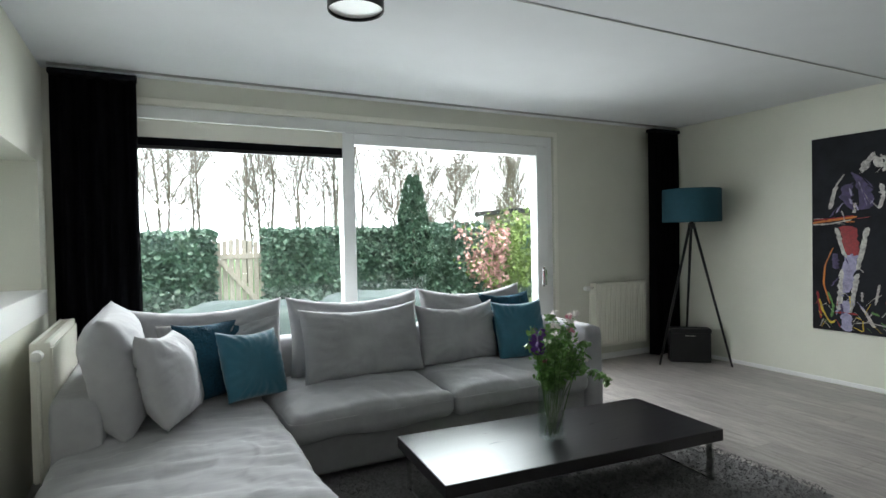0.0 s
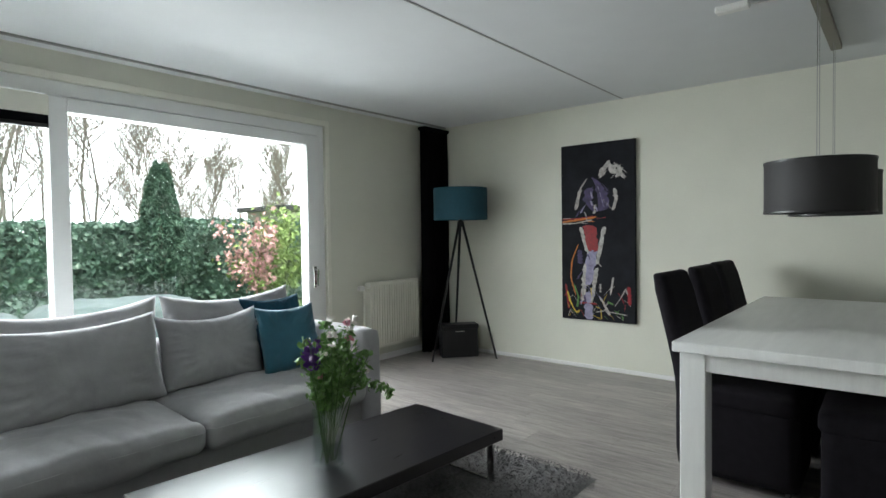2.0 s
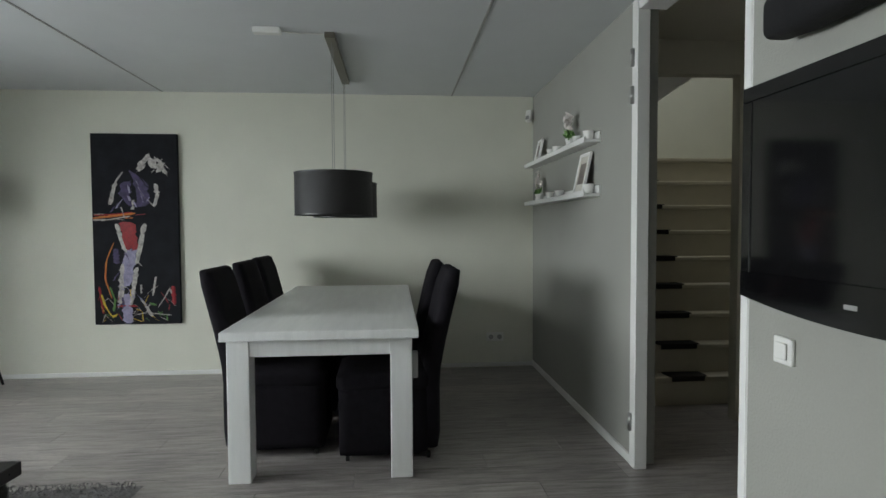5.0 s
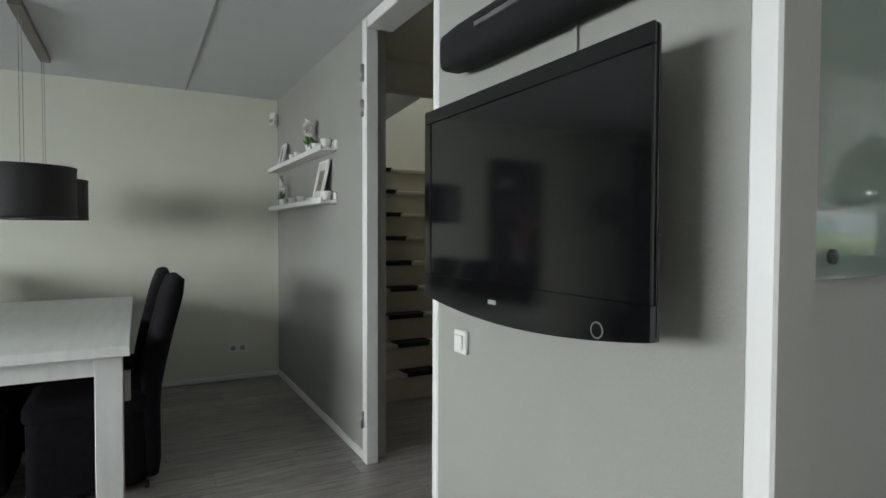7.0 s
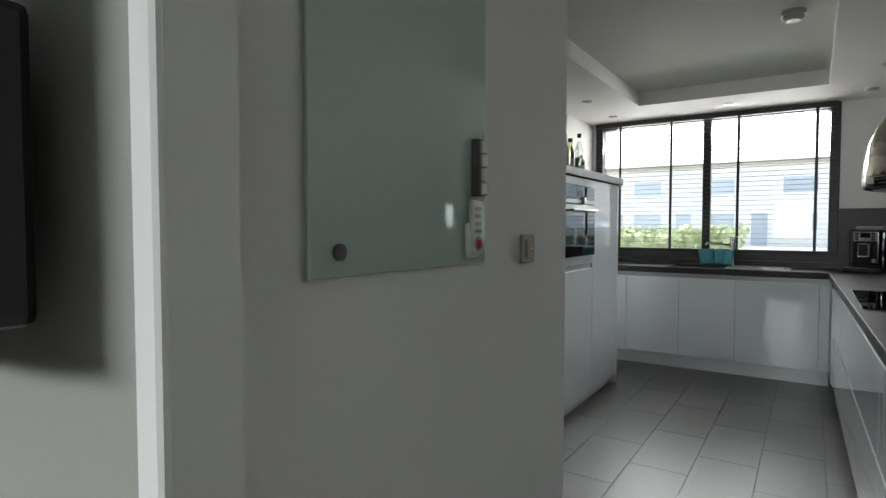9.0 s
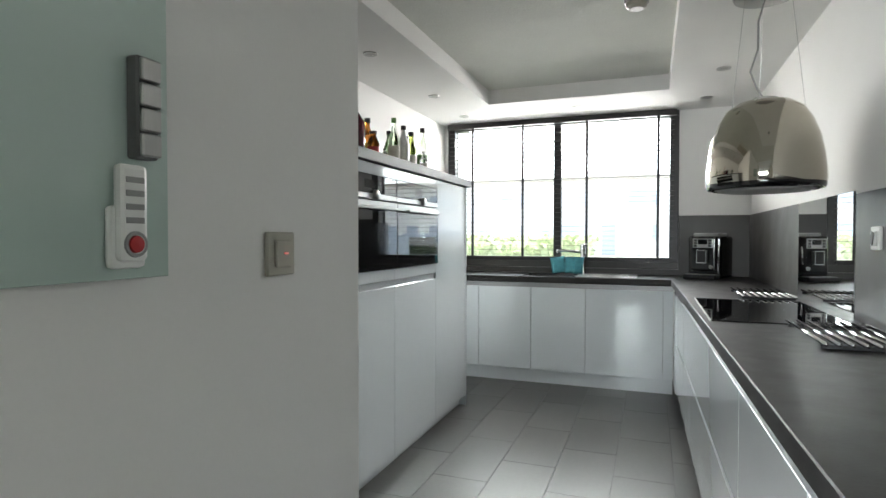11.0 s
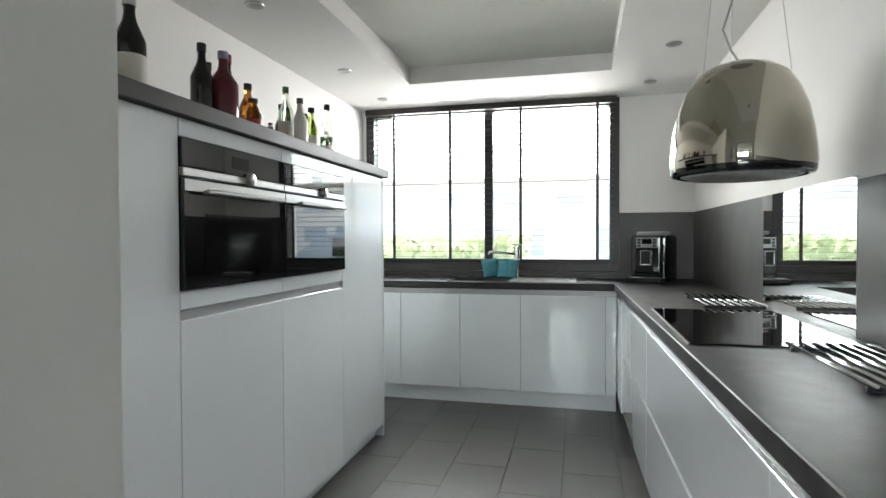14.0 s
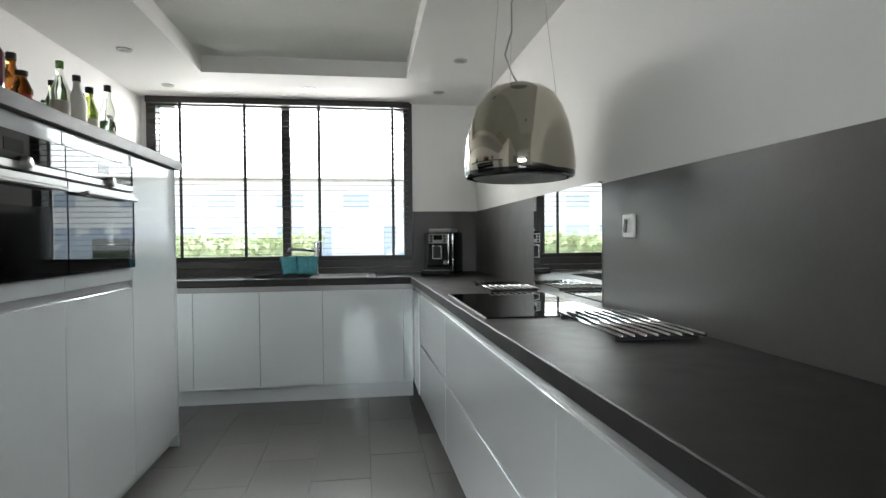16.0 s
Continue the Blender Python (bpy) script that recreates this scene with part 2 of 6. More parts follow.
M_photo = mat("photo_print", (0.16, 0.13, 0.12), 0.3, var=0.6, scale=12)
M_led = bpy.data.materials.new("red_led")
M_led.use_nodes = True
M_led.node_tree.nodes["Principled BSDF"].inputs["Emission Color"].default_value = (1, 0.05, 0.02, 1)
M_led.node_tree.nodes["Principled BSDF"].inputs["Emission Strength"].default_value = 0.25


# ---- mesh helpers ----
def thing(name, loc, label="", category="", group="", kind=""):
    ob = new(name)
    ob.empty_display_size = 0.1
    ob.location = loc
    return tagged(ob, label, category, group, kind)


def base_of(ob):
    p = Vector((0, 0, 0))
    while ob:
        p += ob.location
        ob = ob.parent
    return p


def part(name, bm, material, parent=None, label="", smooth=False):
    """Links a bmesh, given in the world's place, as one mesh under parent."""
    if parent:
        bmesh.ops.translate(bm, verts=bm.verts, vec=-base_of(parent))
    me = bpy.data.meshes.new(name)
    bm.to_mesh(me)
    bm.free()
    me.materials.append(material)
    if smooth:
        me.shade_smooth()
        if smooth == 2:
            me.set_sharp_from_angle(angle=radians(40))
    ob = new(name, me)
    if parent:
        ob.parent = parent
    if label:
        ob["label"] = label
    return ob


def box(x0, x1, y0, y1, z0, z1, bevel=0.004, seg=1, bm=None):
    b = bmesh.new()
    bmesh.ops.create_cube(b, size=1)
    for v in b.verts:
        v.co = ((x0 + x1) / 2 + v.co.x * (x1 - x0), (y0 + y1) / 2 + v.co.y * (y1 - y0), (z0 + z1) / 2 + v.co.z * (z1 - z0))
    if bevel:
        bevel = min(bevel, 0.45 * min(x1 - x0, y1 - y0, z1 - z0))
        bmesh.ops.bevel(b, geom=b.edges[:], offset=bevel, segments=seg, affect='EDGES', profile=0.5)
    if bm is not None:
        me = bpy.data.meshes.new("join")
        b.to_mesh(me)
        b.free()
        bm.from_mesh(me)
        bpy.data.meshes.remove(me)
        return bm
    return b


def moved(bm, m):
    bmesh.ops.transform(bm, matrix=m, verts=bm.verts)
    return bm


def lathe(profile, x=0, y=0, seg=24):
    """A turned body; profile: (radius, height) from below upwards."""
    bm = bmesh.new()
    rings = []
    for r, z in profile:
        if r < 1e-5:
            rings.append([bm.verts.new((x, y, z))])
        else:
            rings.append([bm.verts.new((x + r * math.cos(2 * math.pi * i / seg), y + r * math.sin(2 * math.pi * i / seg), z)) for i in range(seg)])
    for a, b in zip(rings, rings[1:]):
        for i in range(seg):
            j = (i + 1) % seg
            if len(a) == 1 and len(b) > 1:
                bm.faces.new((a[0], b[j], b[i]))
            elif len(b) == 1 and len(a) > 1:
                bm.faces.new((a[i], a[j], b[0]))
            elif len(a) > 1:
                bm.faces.new((a[i], a[j], b[j], b[i]))
    bmesh.ops.recalc_face_normals(bm, faces=bm.faces)
    return bm


def tube(pts, r, seg=8, bm=None, r2=None):
    """A round bar along pts, tapering from r to r2."""
    bm = bm or bmesh.new()
    pts = [Vector(p) for p in pts]
    r2 = r if r2 is None else r2
    rings = []
    for i, p in enumerate(pts):
        d = (pts[min(i + 1, len(pts) - 1)] - pts[max(i - 1, 0)]).normalized()
        a = d.orthogonal().normalized() if i == 0 else (a - d * a.dot(d)).normalized()
        b = d.cross(a)
        rr = r + (r2 - r) * i / (len(pts) - 1)
        rings.append([bm.verts.new(p + rr * (a * math.cos(2 * math.pi * k / seg) + b * math.sin(2 * math.pi * k / seg))) for k in range(seg)])
    for u, v in zip(rings, rings[1:]):
        for k in range(seg):
            bm.faces.new((u[k], u[(k + 1) % seg], v[(k + 1) % seg], v[k]))
    bm.faces.new(rings[0][::-1])
    bm.faces.new(rings[-1])
    return bm


def softbox(x0, x1, y0, y1, z0, z1, r=0.06, cuts=9, crown=0.0, rough=0.0, seed=0.0, freq=3.0):
    """A stuffed block with rounded edges, a crowned top and shallow folds."""
    bm = bmesh.new()
    bmesh.ops.create_cube(bm, size=2)
    bmesh.ops.subdivide_edges(bm, edges=bm.edges[:], cuts=cuts, use_grid_fill=True)
    c = Vector(((x0 + x1) / 2, (y0 + y1) / 2, (z0 + z1) / 2))
    h = Vector(((x1 - x0) / 2, (y1 - y0) / 2, (z1 - z0) / 2))
    r = min(r, h.x, h.y, h.z)
    for v in bm.verts:
        u = v.co.copy()
        p = Vector((u.x * h.x, u.y * h.y, u.z * h.z))
        q = Vector([max(-(h[i] - r), min(h[i] - r, p[i])) for i in range(3)])
        d = p - q
        if d.length > 1e-6:
            p = q + d.normalized() * r
        if crown and u.z > 0:
            p.z += crown * (1 - u.x ** 2) * (1 - u.y ** 2) * u.z
        if rough:
            p += rough * noise.noise_vector(Vector((p.x * freq + seed, p.y * freq - seed, p.z * freq + seed)))
            k = noise.noise((p.x * 2.5 + seed, p.y * 2.5, seed))
            ridge = 1 - abs(math.sin(16 * p.y + 5 * p.x + 7 * k))
            p.z += rough * 0.55 * ridge ** 3 * (1 - u.y ** 4) * (1 - u.x ** 6) * max(0, u.z)
        v.co = c + p
    return bm


def cushion(w, h, t, seed=0.0, n=14, wrinkle=0.012, sag=0.0):
    """A stuffed pillow of width w, height h (z, from 0) and thickness t (y), with pinched corners and wrinkles."""
    bm = bmesh.new()
    sides = []
    for s in (-1, 1):
        rows = []
        for i in range(n + 1):
            row = []
            for j in range(n + 1):
                u, v = 2 * i / n - 1, 2 * j / n - 1
                puff = (max(0, 1 - abs(u) ** 3.2) * max(0, 1 - abs(v) ** 3.2)) ** 0.5
                pin = 1 - 0.05 * (1 - abs(u) ** 2) * abs(v) ** 3
                pin2 = 1 - 0.05 * (1 - abs(v) ** 2) * abs(u) ** 3
                x, z = u * w / 2 * pin2, v * h / 2 * pin
                y = s * t / 2 * puff
                k = noise.noise((x * 5 + seed, z * 5, seed * 1.7 + s))
                rd = 1 - abs(math.sin(11 * math.atan2(v, u) + 6 * k + seed))
                y += s * wrinkle * 1.4 * k * puff - s * wrinkle * 0.9 * rd ** 2 * puff * min(1, (u * u + v * v) * 1.2)
                z -= sag * (1 - u * u) * (0.5 + v / 2) ** 2
                if abs(u) == 1 or abs(v) == 1:
                    row.append(rows_edge[(i, j)] if s == 1 else bm.verts.new((x, 0, z + h / 2)))
                else:
                    row.append(bm.verts.new((x, y, z + h / 2)))
            rows.append(row)
        if s == -1:
            rows_edge = {(i, j): rows[i][j] for i in range(n + 1) for j in range(n + 1)}
        sides.append(rows)
    for s, rows in zip((-1, 1), sides):
        for i in range(n):
            for j in range(n):
                f = (rows[i][j], rows[i + 1][j], rows[i + 1][j + 1], rows[i][j + 1])
                bm.faces.new(f if s == -1 else f[::-1])
    return bm


def text_ob(name, words, size, m, material, parent=None):
    c = bpy.data.curves.new(name, 'FONT')
    c.body, c.size, c.extrude, c.align_x = words, size, 0.0008, 'CENTER'
    c.materials.append(material)
    ob = new(name, c)
    ob.parent = parent
    ob.matrix_local = Matrix.Translation(-base_of(parent)) @ m if parent else m
    return ob


def leaf_cloud(name, material, places, size, parent, seed=0, flat=0.35, label=""):
    """Many small folded leaves, in one mesh, of kind stuff."""
    rnd = random.Random(seed)
    vs, fs = [], []
    for p in places:
        s = size * rnd.uniform(0.6, 1.4)
        e = Euler((rnd.uniform(-1.2, 1.2), rnd.uniform(-1.2, 1.2), rnd.uniform(0, 6.28))).to_matrix()
        k = len(vs)
        for q in ((-s * 0.5, 0, 0), (0, -s * flat, s * 0.1), (s * 0.6, 0, 0), (0, s * flat, s * 0.1)):
            vs.append(Vector(p) + e @ Vector(q))
        fs += [(k, k + 1, k + 2), (k, k + 2, k + 3)]
    me = bpy.data.meshes.new(name)
    me.from_pydata([tuple(v) for v in vs], [], fs)
    me.materials.append(material)
    ob = new(name, me)
    if parent:
        ob.parent = parent
        me.transform(Matrix.Translation(-base_of(parent)))
    ob["kind"] = "stuff"
    if label:
        ob["label"] = label
    return ob


# ---- the rooms ----
CZ = 2.43            # ceiling
RX, GY = 5.54, 5.95  # wall with the painting, garden wall
LX, KX = -0.15, -0.38  # wall beside the sofa, kitchen wall with the hob
SY = 0.60            # wall with the shelves
KY = -4.66           # street wall
HX = 2.33            # kitchen wall behind the tall units


def wall(name, x0, x1, y0, y1, z0, z1, material, label, parent=None):
    ob = part(name, box(x0, x1, y0, y1, z0, z1, 0), material, parent, label)
    if not parent:
        tagged(ob, label, "wall", kind="structure")
    return ob


# east wall with the painting
wall("wall_east", RX, RX + 0.2, -1.4, GY + 0.3, -0.1, CZ + 0.2, M_wall, "off-white textured plaster wall behind the painting")
# garden wall round the sliding door
wg = thing("wall_north", (2.0, GY, 0), "off-white plaster wall round the sliding garden window", "wall", kind="structure")
wall("wall_panel", -0.35, 0.02, GY, GY + 0.3, -0.1, CZ + 0.2, M_wall, "", wg)
wall("wall_panel", 3.96, RX, GY, GY + 0.3, -0.1, CZ + 0.2, M_wall, "", wg)
wall("wall_panel", 0.02, 3.96, GY, GY + 0.3, 2.25, CZ + 0.2, M_wall, "", wg)
# west wall with a deep window recess
ww = thing("wall_west", (LX, 3.5, 0), "off-white plaster wall with a deep window recess", "wall", kind="structure")
wall("wall_panel", LX - 0.4, LX, 1.1, GY, -0.1, 1.0, M_wall, "", ww)
wall("wall_panel", LX - 0.4, LX, 1.1, GY, 1.80, CZ + 0.2, M_wall, "", ww)
wall("wall_panel", LX - 0.4, LX, 5.72, GY, 1.0, 1.80, M_wall, "", ww)
wall("wall_panel", LX - 0.4, LX, 1.1, 3.5, 1.0, 1.80, M_wall, "", ww)
part("sill", box(LX - 0.36, LX + 0.03, 3.45, 5.72, 0.88, 1.02, 0.004), M_trim, ww, "white painted window sill board")
wall("wall_kitchen", KX - 0.2, KX, KY - 0.3, 1.1, -0.1, CZ + 0.2, M_wallw, "smooth white wall above the worktop")
wall("wall_jog", KX - 0.2, LX, 1.1, 1.2, -0.1, CZ + 0.2, M_wall, "short off-white return wall")
# wall with the shelves and its tall door opening
ws = thing("wall_south", (4.4, SY, 0), "greige plaster wall with picture ledges and a tall doorway", "wall", kind="structure")
wall("wall_panel", 3.37, RX, SY - 0.12, SY, -0.1, CZ + 0.2, M_greige, "", ws)
wall("wall_panel", 2.20, 3.37, SY - 0.12, SY, 2.41, CZ + 0.2, M_greige, "", ws)
wall("wall_panel", 1.30, 2.20, SY - 0.12, SY, -0.1, CZ + 0.2, M_greige, "", ws)
# wall that carries the television
wt = thing("wall_television", (1.5, 0.8, 0), "greige plaster wall carrying the television, white corner strips", "wall", kind="structure")
wall("wall_panel", 0.978, 1.95, 0.80, 0.905, -0.1, CZ + 0.2, M_greige, "", wt)
wall("wall_panel", 1.30, 1.95, SY, 0.80, -0.1, CZ + 0.2, M_greige, "", wt)
part("corner_strip", box(0.93, 0.978, 0.893, 0.909, 0, CZ, 0.005), M_trim, wt, "white corner strip")
wall("wall_panel", 0.936, 0.978, 0.80, 0.893, 0, CZ, M_wallw, "", wt)
part("corner_strip", box(1.95, 1.985, 0.78, 0.909, 0, CZ, 0.004), M_trim, wt, "white corner strip")
# partition between hall and kitchen
wp = thing("wall_partition", (1.2, 0, 0), "smooth pale grey partition wall with the glass board", "wall", kind="structure")
wall("wall_panel", 1.082, 1.30, -0.64, 0.80, -0.1, CZ + 0.2, M_wallw, "", wp)
wall("wall_panel", 1.30, HX + 0.2, -0.64, -0.52, -0.1, CZ + 0.2, M_wallw, "", wp)
wall("wall_tall_units", HX, HX + 0.2, KY - 0.3, -0.64, -0.1, CZ + 0.2, M_wallw, "smooth white wall behind the tall cabinets")
wk = thing("wall_street", (1, KY, 0), "smooth white wall round the kitchen window", "wall", kind="structure")
wall("wall_panel", KX - 0.2, 0.178, KY - 0.3, KY, -0.1, CZ + 0.2, M_wallw, "", wk)
wall("wall_panel", 2.294, HX + 0.2, KY - 0.3, KY, -0.1, CZ + 0.2, M_wallw, "", wk)
wall("wall_panel", 0.178, 2.294, KY - 0.3, KY, -0.1, 1.02, M_wallw, "", wk)
wall("wall_panel", 0.178, 2.294, KY - 0.3, KY, 2.343, CZ + 0.2, M_wallw, "", wk)
# hall and stairwell
wall("wall_hall_back", HX + 0.2, RX, -1.5, -1.4, -0.1, 4.2, M_hallwall, "cream hall wall behind the stairs")
wh = thing("wall_stair", (3.95, -0.5, 0), "cream hall wall with an opening to the stairs", "wall", kind="structure")
wall("wall_panel", 3.95, 4.03, -1.4, -0.34, -0.1, CZ, M_hallwall, "", wh)
wall("wall_panel", 3.95, 4.03, -0.34, SY - 0.12, 2.22, CZ, M_hallwall, "", wh)
wall("wall_stairwell_end", RX, RX + 0.2, -1.5, SY, CZ + 0.2, 4.2, M_hallwall, "cream stairwell wall")
wall("wall_stairwell_side", 4.03, RX, SY - 0.12, SY, CZ + 0.2, 4.2, M_hallwall, "cream stairwell wall")
wall("wall_stairwell_front", 3.95, 4.03, -1.4, SY, CZ + 0.2, 4.2, M_hallwall, "cream stairwell wall")

# ceilings
cb = box(KX - 0.2, RX + 0.2, SY, GY + 0.3, CZ, CZ + 0.2, 0)
ceil = tagged(part("ceiling", cb, M_ceil, None, "white sprayed ceiling of slabs with open joints"), category="ceiling", kind="structure")
for i, yy in enumerate((1.335, 3.81)):
    tagged(part("ceiling_joint", box(-0.1, RX, yy - 0.007, yy + 0.007, CZ - 0.003, CZ + 0.01, 0), M_grey, None, "narrow grey joint between the ceiling slabs"), category="joint", kind="structure")
tagged(part("ceiling_hall", box(1.3, 3.99, -1.4, SY, CZ, CZ + 0.2, 0), M_hallwall, None, "cream hall ceiling"), category="ceiling", kind="structure")
tagged(part("ceiling_stairwell", box(3.9, RX + 0.2, -1.5, SY, 4.2, 4.3, 0), M_wallw, None, "white ceiling high over the stairs"), category="ceiling", kind="structure")
tagged(part("ceiling_kitchen", box(KX - 0.2, HX + 0.2, KY - 0.3, SY, CZ + 0.02, CZ + 0.2, 0), M_kceil, None, "pale sprayed kitchen ceiling in a recess"), category="ceiling", kind="structure")
SZ = 2.335
sb = box(KX, 0.28, KY, -0.7, SZ, CZ + 0.02, 0)
box(1.67, HX, KY, -0.7, SZ, CZ + 0.02, 0, bm=sb)
box(0.28, 1.67, KY, -3.90, SZ, CZ + 0.02, 0, bm=sb)
tagged(part("ceiling_soffit", sb, M_wallw, None, "smooth white dropped border round the kitchen ceiling"), category="soffit", kind="structure")

# floor slabs under planks and tiles
tagged(part("ground", box(-60, 60, -60, 70, -0.6, -0.14, 0), M_grass, None, "grass and earth round the house"), category="ground", kind="structure")
floor = tagged(part("floor", box(KX - 0.2, RX + 0.2, -1.5, GY + 0.25, -0.12, -0.012, 0), M_joint, None, "grey oak plank floor"), category="floor", kind="structure")
kfloor = tagged(part("floor_kitchen", box(KX - 0.2, HX + 0.2, KY - 0.25, 0.84, -0.11, -0.006, 0), M_grout, None, "grey ceramic tile floor with dark joints"), category="floor", kind="structure")

# skirting
for nm, b in (("east", (RX - 0.012, RX, SY, GY, 0, 0.035)), ("south", (3.385, RX - 0.012, SY, SY + 0.012, 0, 0.05)), ("north", (3.97, RX - 0.012, GY - 0.012, GY, 0, 0.06))):
    tagged(part("baseboard_" + nm, box(*b, 0.002), M_trim, None, "narrow white skirting strip along the wall"), category="baseboard", kind="structure")

# tall door frame to the hall
df = thing("door_1", (2.8, SY, 0), "white painted door frame to the hall, door taken off", "door frame", kind="structure")
part("casing", box(3.31, 3.375, SY - 0.05, SY + 0.018, 0, 2.42, 0.004), M_trim, df)
part("casing", box(2.20, 2.275, SY - 0.13, SY + 0.018, 0, 2.42, 0.004), M_trim, df)
part("head", box(2.275, 3.30, SY - 0.13, SY + 0.018, 2.355, 2.42, 0.004), M_trim, df)
for hz in (0.24, 1.94, 2.13):
    part("hinge", tube([(3.352, SY + 0.026, hz - 0.045), (3.352, SY + 0.026, hz + 0.045)], 0.011, 10), M_steel, df, "steel door hinge", True)

# garden window: fixed pane and sliding door
gw = thing("window_1", (2.0, GY + 0.1, 0), "white framed sliding garden window, fixed pane and door", "window", kind="structure")
y0, y1 = GY + 0.02, GY + 0.14
part("window_frame", box(0.02, 0.09, y0, y1, 0, 2.25, 0.004), M_pvc, gw)
part("window_frame", box(3.895, 3.96, y0, y1, 0, 2.25, 0.004), M_pvc, gw)
part("window_frame", box(0.09, 3.895, y0, y1, 2.16, 2.25, 0.004), M_pvc, gw)
part("window_frame", box(0.09, 3.895, y0, y1, -0.02, 0.05, 0.004), M_pvc, gw)
part("casing", box(0.02, 4.005, GY - 0.014, GY, 2.253, 2.298, 0.004), M_rad, gw, "narrow cream casing round the opening")
part("casing", box(3.963, 4.005, GY - 0.014, GY, 0, 2.253, 0.004), M_rad, gw, "narrow cream casing round the opening")
part("blind_cassette", box(0.09, 1.83, GY - 0.03, GY + 0.02, 2.02, 2.145, 0.006), M_rad, gw, "white roller blind cassette")
sd = part("sliding_sash", box(1.83, 1.935, y0 - 0.03, y1 - 0.04, 0.05, 2.15, 0.006), M_pvc, gw)
part("stile", box(3.755, 3.89, y0 - 0.03, y1 - 0.04, 0.05, 2.15, 0.006), M_pvc, sd)
part("rail", box(1.935, 3.755, y0 - 0.03, y1 - 0.04, 2.06, 2.15, 0.006), M_pvc, sd)
part("rail", box(1.935, 3.755, y0 - 0.03, y1 - 0.04, 0.05, 0.15, 0.006), M_pvc, sd)
hb = box(3.805, 3.835, y0 - 0.036, y0 - 0.03, 0.80, 0.99, 0.003)
tube([(3.82, y0 - 0.03, 0.96), (3.82, y0 - 0.075, 0.96), (3.82, y0 - 0.075, 0.82), (3.82, y0 - 0.03, 0.82)], 0.009, 8, hb)
part("door_handle", hb, M_chrome, sd, "chrome lever handle")
for x0, x1, yy in ((0.09, 1.83, y0 + 0.05), (1.935, 3.755, y0 + 0.01)):
    pane = part("pane", box(x0, x1, yy, yy + 0.006, 0.05, 2.15, 0), M_clear, gw)
    pane.visible_shadow = False
bl = thing("roller_blind", (0.95, GY - 0.02, 1.9), "dark roller blind pulled down a little", "blind")
part("fabric", box(0.10, 1.825, GY - 0.03, GY - 0.026, 1.96, 2.02, 0), M_curt, bl)
part("bottom_bar", box(0.10, 1.825, GY - 0.038, GY - 0.018, 1.94, 1.965, 0.004), M_black, bl)

# window in the recess beside the sofa
w2 = thing("window_2", (LX - 0.33, 4.6, 1.0), "white side window behind a closed pale blind", "window", kind="structure")
for a in ((3.5, 3.58, 1.02, 1.8), (5.64, 5.72, 1.02, 1.8), (3.58, 5.64, 1.02, 1.09), (3.58, 5.64, 1.73, 1.8)):
    part("window_frame", box(LX - 0.37, LX - 0.31, a[0], a[1], a[2], a[3], 0.004), M_pvc, w2)
part("pane", box(LX - 0.345, LX - 0.339, 3.58, 5.64, 1.09, 1.73, 0), M_clear, w2).visible_shadow = False
vb = thing("venetian_blind", (LX - 0.26, 4.6, 1.1), "closed white venetian blind in the side window", "blind")
for i in range(26):
    z = 1.07 + i * 0.026
    part("slat", moved(box(-0.013, 0.013, -1.03, 1.03, -0.0006, 0.0006, 0), Matrix.Translation((LX - 0.27, 4.61, z)) @ pose(0, 0, 0, 0, 62, 0)), M_pvc, vb)

# kitchen window with its venetian blind
kw = thing("window_3", (1.2, KY, 1.0), "anthracite framed kitchen window with two sashes", "window", kind="structure")
fy0, fy1 = KY - 0.10, KY + 0.012
for a in ((0.178, 0.25, 1.02, 2.343), (2.222, 2.294, 1.02, 2.343), (0.25, 2.222, 2.275, 2.343), (0.25, 2.222, 1.02, 1.055), (1.19, 1.26, 1.055, 2.275)):
    part("window_frame", box(a[0], a[1], fy0, fy1 - (0.05 if a[0] == 1.19 else 0), a[2], a[3], 0.004), M_dark, kw)
for x0, x1 in ((0.25, 1.19), (1.26, 2.222)):
    part("pane", box(x0, x1, fy0 + 0.02, fy0 + 0.026, 1.055, 2.275, 0), M_clear, kw).visible_shadow = False
part("window_sill", box(0.178, 2.294, KY, KY + 0.02, 0.96, 1.02, 0.003), M_splash, kw)
kb = thing("venetian_blind", (1.2, KY + 0.05, 1.05), "dark venetian blind, slats open, with black ladder tapes", "blind")
part("headrail", box(0.20, 2.28, KY + 0.02, KY + 0.075, 2.285, 2.335, 0.004), M_slat, kb)
part("bottom_rail", box(0.22, 2.26, KY + 0.025, KY + 0.07, 1.045, 1.06, 0.003), M_slat, kb)
slat_me = None
for i in range(28):
    z = 1.075 + i * 0.0435
    if slat_me is None:
        first = part("slat", moved(box(-1.02, 1.02, -0.012, 0.012, -0.0007, 0.0007, 0), Matrix.Translation((1.24, KY + 0.048, z)) @ pose(0, 0, 0, 4, 0, 0)), M_slat, kb)
        slat_me, zfirst = first.data, z
    else:
        o = new("slat", slat_me)
        o.parent, o.location = kb, (0, 0, z - zfirst)
for x in (0.346, 0.946, 1.53, 2.02):
    part("ladder_tape", box(x - 0.012, x + 0.012, KY + 0.072, KY + 0.0735, 1.05, 2.29, 0), M_black, kb)
part("cord", tube([(2.17, KY + 0.078, 2.28), (2.17, KY + 0.078, 1.3)], 0.003, 6), M_black, kb)

